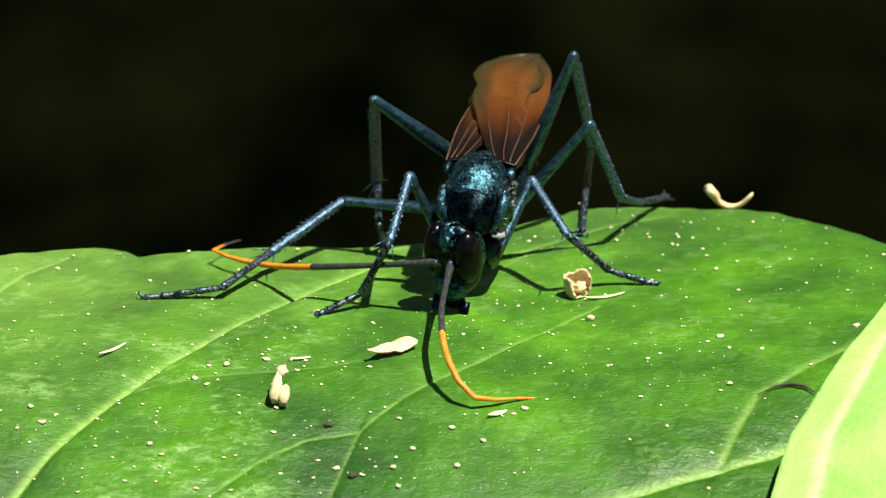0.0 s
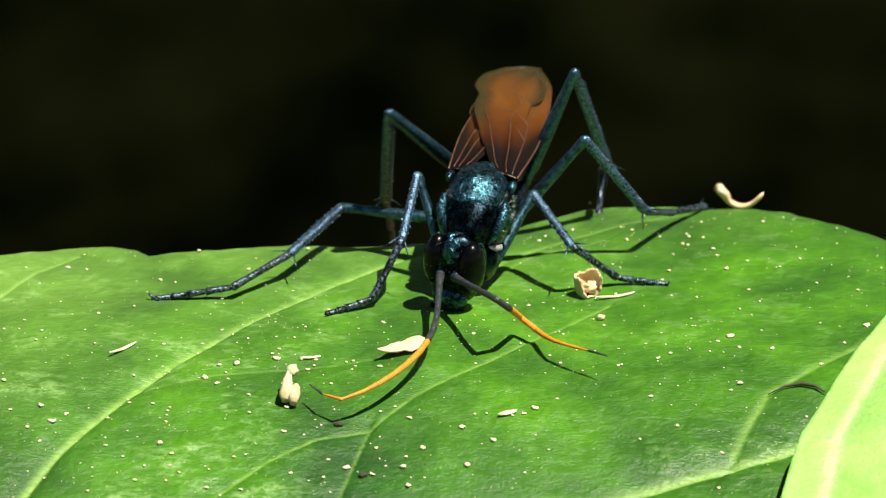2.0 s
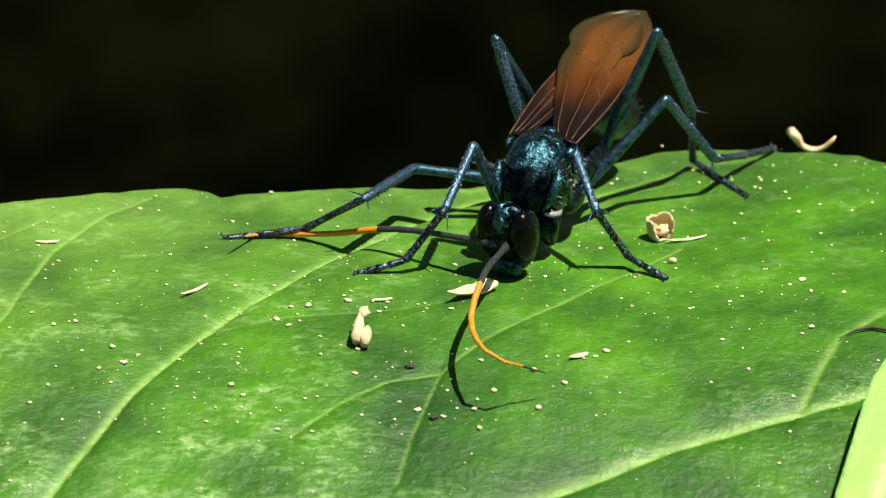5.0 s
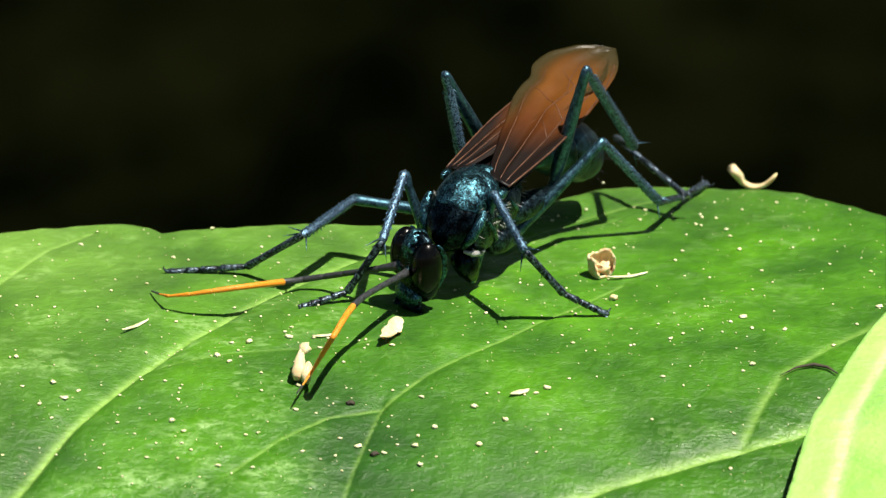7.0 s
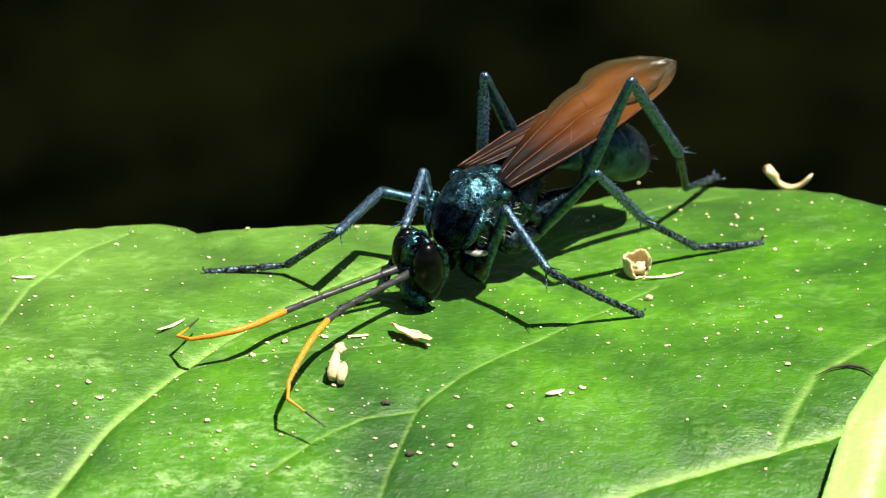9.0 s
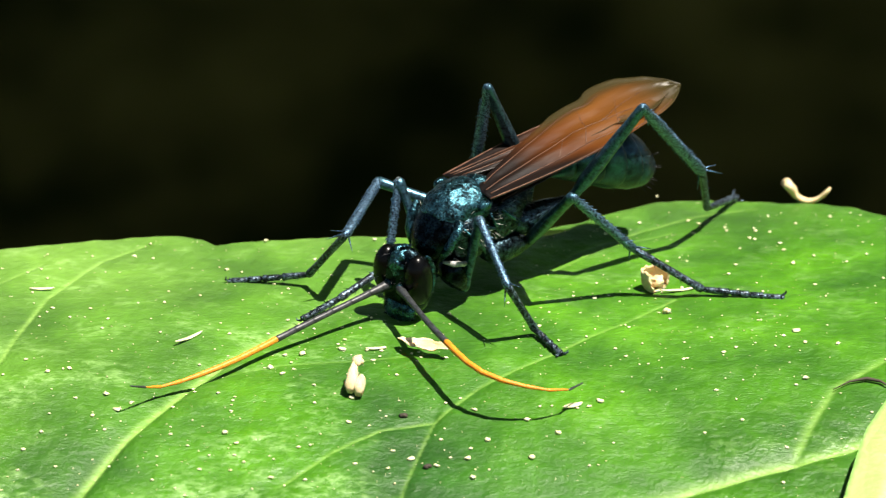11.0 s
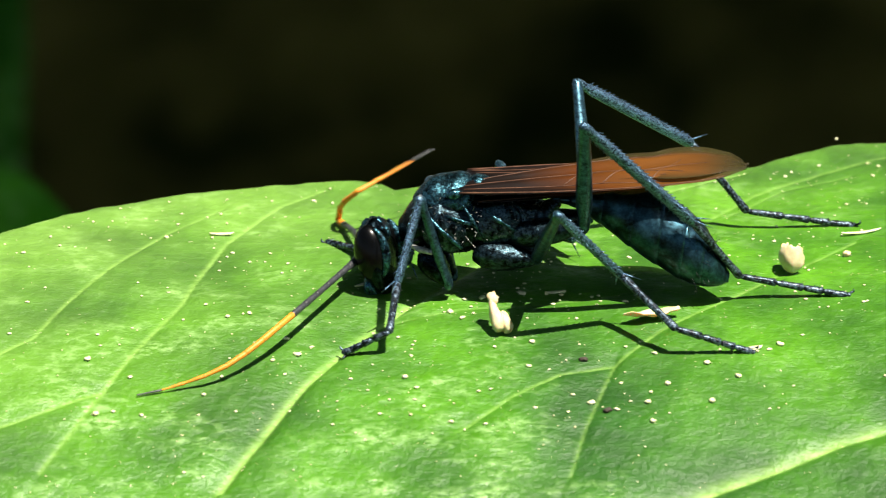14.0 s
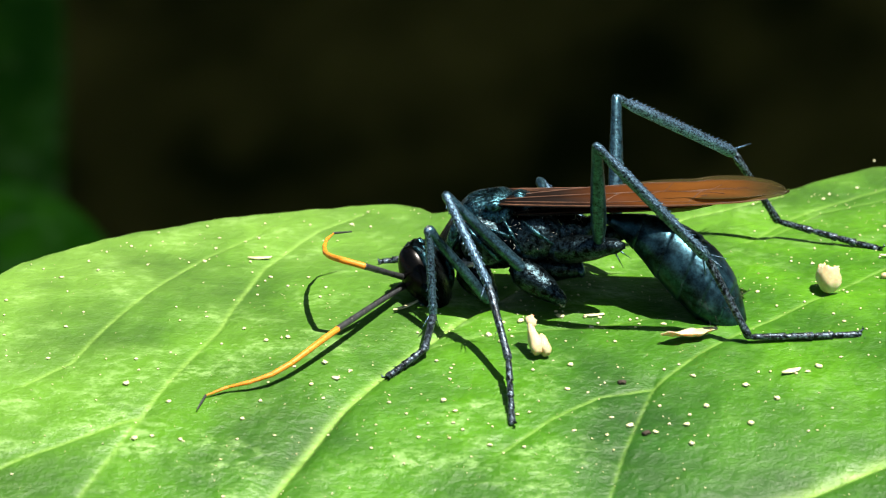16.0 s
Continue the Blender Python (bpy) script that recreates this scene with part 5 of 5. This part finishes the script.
stance(14.75, (-26.0, -31.3, 7.2, -185.0, 5.0, 11.5),
       (-30.0, -35.4, 11.6, -31.5, -37.7, 2.6, -32.3, -43.6, -0.5, -36.3, -45.8, -2.2),
       (-15.0, -43.4, 11.4, -7.5, -39.9, 3.4, -2.4, -46.3, 0.9, 5.3, -44.7, -2.0),
       (-13.9, -43.0, 21.6, -4.3, -40.2, 9.8, 1.2, -37.6, 1.3, 12.7, -37.3, -0.8),
       (-28.1, -26.0, 9.5, -30.9, -28.1, 1.2, -36.8, -24.4, 1.2, -40.0, -20.1, 0.3),
       (-21.2, -17.6, 8.8, -14.0, -24.8, 3.6, -18.9, -17.9, 1.3, -23.8, -11.0, 0.3),
       (-12.9, -21.0, 18.7, -0.9, -13.6, 9.5, 5.1, -14.3, 2.1, 16.6, -13.7, 0.3))
stance(15.1, (-26.0, -31.3, 7.2, -185.0, 5.0, 11.5),
       (-30.0, -35.4, 11.6, -31.5, -37.7, 2.6, -32.3, -43.6, -0.5, -36.3, -45.8, -2.2),
       (-15.0, -43.4, 11.4, -7.5, -39.9, 3.4, -2.4, -46.3, 0.9, 5.3, -44.7, -2.0),
       (-13.9, -43.0, 21.6, -4.3, -40.2, 9.8, 1.2, -37.6, 1.3, 12.7, -37.3, -0.8),
       (-28.1, -26.0, 9.5, -30.9, -28.1, 1.2, -36.8, -24.4, 1.2, -40.0, -20.1, 0.3),
       (-21.2, -17.6, 8.8, -14.0, -24.8, 3.6, -18.9, -17.9, 1.3, -23.8, -11.0, 0.3),
       (-12.9, -21.0, 18.7, -0.9, -13.6, 9.5, 5.1, -14.3, 2.1, 16.6, -13.7, 0.3))
stance(15.4, (-25.0, -31.7, 7.9, -187.0, 6.6, 11.1),
       (-31.5, -36.5, 10.7, -31.9, -38.3, 1.5, -32.3, -45.0, 0.3, -36.5, -45.8, -2.3),
       (-27.8, -37.3, 10.3, -25.1, -48.0, 7.5, -23.0, -55.3, 3.2, -23.0, -53.2, -4.2),
       (-13.9, -44.4, 22.1, -4.3, -43.0, 10.8, 1.2, -38.5, 1.6, 12.7, -37.3, -0.8),
       (-28.5, -26.5, 10.0, -27.6, -28.2, 1.1, -34.2, -25.7, 1.2, -37.9, -21.9, 0.3),
       (-20.3, -18.5, 9.8, -13.5, -26.2, 4.9, -17.7, -19.6, 1.3, -22.0, -12.2, 0.3),
       (-13.0, -21.3, 19.2, -0.9, -14.3, 10.0, 5.0, -16.0, 2.8, 16.0, -13.7, 0.3))
stance(15.5, (-25.0, -31.7, 7.9, -187.0, 6.6, 11.1),
       (-31.5, -36.5, 10.7, -31.9, -38.3, 1.5, -32.3, -45.0, 0.3, -36.5, -45.8, -2.3),
       (-27.8, -37.3, 10.3, -25.1, -48.0, 7.5, -23.0, -55.3, 3.2, -23.0, -53.2, -4.2),
       (-13.9, -44.4, 22.1, -4.3, -43.0, 10.8, 1.2, -38.5, 1.6, 12.7, -37.3, -0.8),
       (-28.5, -26.5, 10.0, -27.6, -28.2, 1.1, -34.2, -25.7, 1.2, -37.9, -21.9, 0.3),
       (-20.3, -18.5, 9.8, -13.5, -26.2, 4.9, -17.7, -19.6, 1.3, -22.0, -12.2, 0.3),
       (-13.0, -21.3, 19.2, -0.9, -14.3, 10.0, 5.0, -16.0, 2.8, 16.0, -13.7, 0.3))
stance(16, (-25.2, -27.8, 7.0, -186.0, 6.2, 15.1),
       (-31.6, -33.1, 9.5, -31.5, -35.6, 0.1, -32.3, -42.4, -0.5, -35.9, -45.6, -2.2),
       (-27.8, -31.8, 10.6, -24.9, -41.1, 5.4, -22.8, -46.2, -0.7, -22.9, -53.8, -4.2),
       (-11.5, -40.1, 21.2, -4.4, -38.1, 9.2, 0.9, -38.3, 2.6, 12.8, -36.9, -0.7),
       (-29.6, -22.7, 8.6, -25.7, -16.5, 3.2, -32.3, -18.0, 1.3, -37.6, -18.6, 0.3),
       (-20.7, -14.9, 9.2, -13.4, -22.4, 4.7, -18.0, -15.9, 1.4, -22.9, -8.9, 0.3),
       (-12.7, -18.8, 19.0, -0.4, -11.6, 10.2, 4.2, -10.3, 2.1, 15.2, -14.3, 0.3))
feelers(0.0,
        (-0.2, -33.3, 4.7, 0.6, -40.6, 2.4, 3.2, -43.5, -0.5, 7.7, -41.7, -1.2),
        (-12.1, -16.8, 4.1, -18.8, -11.1, 2.2, -24.4, -6.1, 2.0, -21.7, -1.9, 1.7))
feelers(0.5,
        (7.7, -31.8, 7.4, 11.7, -24.6, 3.6, 15.1, -31.2, 4.9, 18.1, -27.5, 3.3),
        (-5.2, -32.2, 3.9, -11.3, -38.5, 1.9, -16.4, -44.0, 1.5, -19.7, -40.2, 1.0))
feelers(1.0,
        (-1.3, -33.4, 5.6, -0.0, -42.2, 4.2, 2.6, -36.7, -0.1, 6.1, -39.9, 1.4),
        (-12.1, -24.1, 2.3, -18.5, -30.5, 2.3, -24.9, -34.4, 2.3, -26.8, -29.8, 2.0))
feelers(1.5,
        (5.3, -31.9, 8.2, 9.4, -25.1, 4.1, 13.7, -19.6, 1.2, 16.9, -23.3, 2.2),
        (-5.9, -31.4, 3.9, -12.6, -37.3, 2.7, -19.8, -38.1, 0.9, -20.9, -42.9, 2.0))
feelers(2.0,
        (4.9, -33.4, 6.2, 7.6, -26.3, 1.4, 10.2, -33.3, 2.0, 13.9, -36.6, 2.1),
        (-2.2, -33.6, 2.9, -5.9, -41.7, 1.5, -11.7, -46.3, 0.3, -14.9, -42.5, 0.6))
feelers(2.5,
        (-4.4, -35.2, 4.4, -5.1, -44.1, 3.4, -4.1, -51.3, 1.8, -0.3, -49.1, -0.6),
        (-11.5, -30.9, 5.9, -18.1, -26.4, 1.7, -24.5, -30.2, 1.1, -27.9, -33.8, 0.7))
feelers(3.0,
        (-3.5, -36.7, 6.8, -4.1, -30.0, 0.8, -3.2, -37.4, 0.8, -0.8, -41.8, 1.2),
        (-10.4, -14.7, 0.8, -18.1, -19.4, 0.6, -25.5, -20.0, 0.5, -28.4, -24.1, 0.6))
feelers(5.5,
        (-4.3, -41.4, 5.6, -5.7, -50.0, 3.2, -3.4, -57.1, 2.3, 0.6, -54.9, 0.2),
        (-13.6, -21.8, 3.6, -20.8, -16.9, 1.4, -28.1, -15.0, 0.6, -30.3, -19.3, 2.0))
feelers(6.0,
        (-10.7, -38.7, 3.6, -13.2, -47.2, 2.5, -14.8, -54.4, 0.9, -11.7, -51.3, -1.5),
        (-16.6, -31.3, 3.9, -21.8, -38.6, 5.1, -27.7, -34.6, 2.9, -26.1, -29.8, 2.7))
feelers(6.5,
        (-11.6, -38.4, 4.8, -14.1, -46.9, 3.3, -16.3, -53.6, 0.9, -12.6, -52.2, -2.1),
        (-17.7, -22.2, 5.7, -24.4, -16.2, 4.7, -29.9, -11.1, 5.1, -26.4, -7.6, 4.3))
feelers(7.0,
        (-11.1, -38.9, 6.0, -13.6, -47.5, 5.2, -16.0, -43.2, -0.5, -17.3, -48.0, -0.8),
        (-16.9, -20.4, 1.5, -23.3, -26.6, 2.9, -30.7, -26.3, 1.7, -32.9, -21.9, 0.6))
feelers(7.5,
        (-12.1, -38.6, 3.8, -14.4, -47.3, 2.7, -15.7, -54.6, 1.8, -12.0, -53.5, -1.3),
        (-18.1, -32.9, 5.1, -24.1, -27.6, 0.9, -31.5, -28.3, 0.3, -34.0, -32.3, 2.0))
feelers(8.0,
        (-14.5, -37.3, 4.0, -18.2, -45.4, 2.4, -20.7, -51.7, -0.8, -18.3, -56.0, -1.6),
        (-18.7, -32.4, 3.2, -24.4, -39.4, 3.2, -30.9, -36.2, 1.3, -28.7, -31.7, 1.5))
feelers(10.5,
        (-21.5, -35.5, 3.7, -24.2, -44.0, 2.5, -24.0, -51.5, 2.3, -21.3, -48.2, -0.2),
        (-25.1, -30.8, 2.2, -31.7, -36.9, 1.4, -38.0, -41.0, 1.0, -37.6, -36.0, 1.0))
feelers(11.0,
        (-8.0, -39.3, 3.6, -3.3, -46.9, 2.4, 4.0, -47.5, 0.9, 7.1, -43.6, 0.6),
        (-23.4, -33.0, 1.8, -30.2, -38.6, 0.1, -36.5, -42.5, -0.9, -39.6, -46.2, 0.5))
feelers(11.5,
        (-15.0, -41.2, 4.1, -14.6, -50.2, 3.1, -12.2, -57.2, 2.1, -7.5, -57.8, 0.6),
        (-24.0, -32.1, 4.3, -31.2, -28.0, 0.9, -38.2, -30.6, 0.3, -40.4, -34.7, 2.1))
feelers(12.0,
        (0.9, -39.5, 3.7, 6.8, -33.8, -0.0, 13.8, -36.3, 1.0, 17.1, -33.0, 2.9),
        (-15.3, -43.5, 4.2, -21.0, -50.0, 1.7, -27.4, -47.7, -1.4, -30.7, -43.9, -1.3))
feelers(12.5,
        (-17.7, -49.3, 4.3, -18.1, -57.6, 0.6, -17.4, -65.0, -0.2, -16.0, -61.9, -3.8),
        (-26.3, -42.9, 3.0, -33.7, -47.7, 1.1, -40.7, -46.0, -1.0, -42.1, -50.4, 1.0))
feelers(12.7,
        (-24.7, -48.3, 4.3, -28.0, -55.2, -0.5, -28.9, -62.6, -1.3, -29.5, -59.3, -5.1),
        (-29.9, -27.8, 5.6, -36.1, -21.3, 6.0, -41.0, -15.7, 5.9, -44.1, -11.8, 7.0))
feelers(12.8,
        (-31.3, -45.3, 2.0, -33.9, -53.8, 0.9, -37.1, -60.4, -0.9, -39.0, -57.0, -4.1),
        (-30.2, -24.5, 2.6, -34.6, -17.3, 0.6, -37.9, -23.6, 3.2, -40.4, -19.3, 2.9))
feelers(13.0,
        (-40.4, -40.8, 2.4, -46.0, -47.1, -0.8, -50.6, -52.3, -3.4, -52.4, -57.0, -3.2),
        (-41.0, -26.5, 4.3, -47.2, -20.3, 2.4, -51.1, -14.1, 0.9, -51.9, -9.3, 2.0))
feelers(13.2,
        (-42.0, -42.4, 1.6, -48.1, -48.4, -1.2, -54.0, -52.4, -3.5, -56.4, -56.8, -4.2),
        (-43.3, -39.9, 1.2, -48.8, -46.8, -0.5, -53.7, -52.2, -2.2, -55.8, -56.7, -1.7))
feelers(13.5,
        (-42.6, -43.7, 0.6, -48.8, -49.7, -2.1, -54.8, -51.6, -3.5, -57.6, -53.3, -3.9),
        (-35.9, -21.1, 0.9, -38.3, -28.1, 6.0, -38.9, -20.6, 6.1, -36.7, -16.2, 5.8))
feelers(13.8,
        (-41.6, -45.0, 2.0, -46.5, -52.2, -0.2, -52.7, -54.1, -4.0, -55.8, -58.0, -4.5),
        (-37.5, -45.2, 5.9, -41.8, -40.3, -0.4, -45.6, -46.6, -1.7, -49.4, -48.0, -2.5))
feelers(14.0,
        (-42.0, -44.7, 1.4, -48.1, -50.5, -1.7, -54.4, -52.4, -3.6, -58.3, -53.7, -4.0),
        (-36.2, -20.6, 1.8, -38.6, -12.0, 0.5, -36.6, -17.8, 4.9, -32.6, -15.3, 6.5))
feelers(14.5,
        (-43.1, -44.3, 1.9, -49.8, -48.3, -2.5, -55.8, -50.3, -3.1, -58.5, -52.0, -3.6),
        (-37.0, -20.2, 2.7, -37.4, -11.2, 1.9, -35.3, -4.1, 1.0, -31.8, -0.5, 1.0))
feelers(15.0,
        (-43.4, -44.1, 2.6, -49.6, -49.6, -1.0, -55.6, -51.6, -3.4, -57.7, -56.0, -4.7),
        (-40.3, -20.9, 3.4, -42.8, -12.2, 3.0, -41.0, -5.0, 2.3, -36.1, -4.6, 3.0))
feelers(15.5,
        (-40.1, -45.5, 4.5, -45.6, -40.5, -0.6, -51.2, -45.5, -0.8, -53.8, -49.3, 1.1),
        (-36.7, -44.0, 8.6, -39.9, -35.8, 6.8, -41.4, -28.5, 5.9, -39.9, -23.7, 5.5))
feelers(16.0,
        (-41.5, -41.1, 1.1, -47.6, -47.3, -1.3, -54.2, -49.0, -2.8, -55.4, -53.7, -3.9),
        (-39.2, -39.7, 8.0, -42.8, -31.6, 6.2, -42.2, -24.2, 5.7, -38.2, -21.4, 4.7))


def between(rows, t, glide=True):
    """The rows' values at t."""
    i = max(0, min(len(rows) - 2, sum(r[0] <= t for r in rows) - 1))
    a, b = rows[i], rows[i + 1]
    f = max(0, min(1, (t - a[0]) / (b[0] - a[0])))
    if glide:
        f = f * f * (3 - 2 * f)
    return np.array(a[1:]) * (1 - f) + np.array(b[1:]) * f


def foot_between(rows, t):
    """Toe and ankle stay where they are, then step in a short arc half-way to the next row."""
    i = max(0, min(len(rows) - 2, sum(r[0] <= t for r in rows) - 1))
    a, b = rows[i], rows[i + 1]
    span = b[0] - a[0]
    f = max(0, min(1, (t - a[0]) / span))
    va, vb = np.array(a[7:13]), np.array(b[7:13])
    far = np.linalg.norm(vb[3:] - va[3:])
    short = min(1, 0.3 / span) if far > 1.5 else 1
    g = max(0, min(1, (f - 0.5 * (1 - short)) / short))
    g = g * g * (3 - 2 * g)
    v = va * (1 - g) + vb * g
    up = min(4, far * 0.4) * 4 * g * (1 - g) if far > 1.5 else 0
    v[2] += up
    v[5] += up
    return v


def body_pose(t):
    x, y, z, h, p, r = between(BODY, t)
    turn = Matrix.Rotation(radians(h), 4, "Z") @ Matrix.Rotation(radians(p), 4, "Y") @ Matrix.Rotation(radians(r), 4, "X")
    return Matrix.Translation((x, y, z)) @ turn


def head_pose(t):
    yaw, pitch = between(TURNS, t)
    return Matrix.Translation(NECK) @ Matrix.Rotation(radians(yaw), 4, "Z") @ Matrix.Rotation(radians(pitch), 4, "Y") @ Matrix.Translation(HEAD_ARM)


def reach(hip, joints, lengths):
    """Bends a chain of fixed lengths from the hip so that it ends at the last joint."""
    pts = [hip.copy()] + [j.copy() for j in joints]
    goal = pts[-1].copy()
    for _ in range(14):
        pts[-1] = goal.copy()
        for i in range(len(pts) - 2, -1, -1):
            pts[i] = pts[i + 1] + (pts[i] - pts[i + 1]).normalized() * lengths[i]
        pts[0] = hip.copy()
        for i in range(len(pts) - 1):
            pts[i + 1] = pts[i] + (pts[i + 1] - pts[i]).normalized() * lengths[i]
    return pts


def along(a, b, side):
    """The pose of a piece at a whose z axis points to b."""
    z = (b - a).normalized()
    x = (side - z * side.dot(z)).normalized()
    y = z.cross(x)
    m = Matrix((x, y, z)).transposed().to_4x4()
    m.translation = a * U
    return m


def metres(m):
    m = m.copy()
    m.translation = m.translation * U
    return m


def curve_pieces(points, step, count):
    """Evenly spaced places on a smooth curve through the points."""
    pts = [Vector(p) for p in points]
    pts = [pts[0] * 2 - pts[1]] + pts + [pts[-1] * 2 - pts[-2]]
    dense = []
    for i in range(1, len(pts) - 2):
        a, b, c, d = pts[i - 1:i + 3]
        for k in range(24):
            t = k / 24
            dense.append(0.5 * (2 * b + (c - a) * t + (2 * a - 5 * b + 4 * c - d) * t * t + (3 * b - a - 3 * c + d) * t ** 3))
    dense += [pts[-2] + (pts[-1] - pts[-2]).normalized() * k * 0.5 for k in range(60)]
    out = [dense[0]]
    for p in dense:
        while (p - out[-1]).length >= step and len(out) <= count:
            out.append(out[-1] + (p - out[-1]).normalized() * step)
    return out


def motions():
    times = [k / 10 for k in range(161)]
    root, head, tail = [], [], []
    fans = [[] for _ in WINGS]
    legs = {k: [[], [], [], []] for k in LEG_PARTS}
    swings = {k: [] for k in LEG_PARTS}
    whips = {k: [[] for _ in range(FEELER[1])] for k in FEELER_PARTS}
    for t in times:
        body = body_pose(t)
        back = body.inverted()
        root.append((t, metres(body)))
        hp = head_pose(t)
        head.append((t, metres(hp)))
        tail.append((t, metres(Matrix.Translation(WAIST) @ Matrix.Rotation(radians(-between(DROOP, t)[0]), 4, "Y"))))
        yaw, lift = between(FOLD, t)
        lean = -10.0 * min(1.0, max(0.0, (t - 12.8) / 0.7))
        for rows, (_, spread, roof) in zip(fans, WINGS):
            turn = Matrix.Rotation(radians(yaw - spread), 4, "Z") @ Matrix.Rotation(radians(lift), 4, "Y") @ Matrix.Rotation(radians(lean - roof), 4, "X")
            rows.append((t, metres(Matrix.Translation(HINGE) @ turn @ Matrix.Translation(-HINGE))))
        for key in LEG_PARTS:
            kind, s = "FMH".index(key[1]), 1 if key[0] == "L" else -1
            along_x, up_z = between(SWING.get(key, [(0, 0, 0), (16, 0, 0)]), t)
            hip = Vector((HIPS[kind][0] + along_x, HIPS[kind][1] * s, HIPS[kind][2] + up_z))
            root_at = Vector((ROOTS[kind][0], ROOTS[kind][1] * s, ROOTS[kind][2]))
            swings[key].append((t, along(root_at, hip, Vector((0.1, 1, 0.15)))))
            j = between(JOINTS[key], t)
            f = foot_between(JOINTS[key], t)
            goal = [back @ Vector(j[0:3]), back @ Vector(j[3:6]), back @ Vector(f[0:3]), back @ Vector(f[3:6])]
            pts = reach(hip, goal, LENGTHS[kind])
            side = (pts[1] - pts[0]).cross(pts[3] - pts[1])
            for k in range(4):
                legs[key][k].append((t, along(pts[k], pts[k + 1], (pts[k + 1] - pts[k]).cross(side))))
        for key in FEELER_PARTS:
            s = 1 if key == "L" else -1
            base = hp @ Vector((2.1, 0.8 * s, 0.55))
            w = between(WHIPS[key], t)
            pts = curve_pieces([base] + [back @ Vector(w[i:i + 3]) for i in (0, 3, 6, 9)], FEELER[0] / FEELER[1], FEELER[1])
            for k in range(FEELER[1]):
                whips[key][k].append((t, along(pts[k], pts[k + 1], Vector((0.1, 1, 0.15)))))
    walk(WASP, root)
    walk(HEAD, head)
    walk(ABDOMEN, tail)
    for (ob, _, _), rows in zip(WINGS, fans):
        walk(ob, rows)
    for key, ob in COXAE.items():
        walk(ob, swings[key])
    for key, parts in LEG_PARTS.items():
        for ob, rows in zip(parts, legs[key]):
            walk(ob, rows)
    for key, parts in FEELER_PARTS.items():
        for ob, rows in zip(parts, whips[key]):
            walk(ob, rows)

    def lie(x, y, turn, up=0.0, tip=0.0, roll=0.0):
        return Matrix.Translation(at_leaf(x, y, up) * U) @ pose(0, 0, 0, 0, tip, turn) @ pose(0, 0, 0, roll, 0, 0)
    walk(FLORET, [(0, lie(-16.6, -41.4, 80, 0.8, -34)), (12.5, lie(-16.6, -41.4, 80, 0.8, -34)), (12.75, lie(-17.5, -40.8, 84, 2.5, -36)), (12.9, lie(-20.9, -40.6, 118, 1.0, -42)), (16, lie(-20.9, -40.6, 118, 1.0, -42))])
    walk(PETAL, [(0, lie(-5.2, -31.7, 32, 0.4)), (5.5, lie(-5.4, -31.7, 32, 0.4)), (6.5, lie(-6.9, -32.0, 50, 0.4)), (8.0, lie(-8.6, -33.0, 110, 0.4)), (10.5, lie(-9.8, -33.4, 150, 0.9, 0, -38)),
                 (11.5, lie(-9.4, -33.3, 160, 0.9, 0, -38)), (12.0, lie(-6.1, -33.0, 190, 0.8, 0, -25)), (12.5, lie(-4.4, -38.2, 205, 0.5, 0, -14)), (13.0, lie(-4.7, -38.8, 200, 0.5, 0, -14)), (16, lie(-5.0, -38.2, 196, 0.5, 0, -14))])
    walk(HUSK, [(0, lie(14.2, -15.5, 12)), (12.9, lie(14.3, -15.8, 18)), (13.1, lie(12, -21, 60, 1.2, 15)), (13.25, lie(10.0, -27.6, 100, 0.5, 25)), (16, lie(9.7, -26.8, 100, 0.5, 25))])


motions()
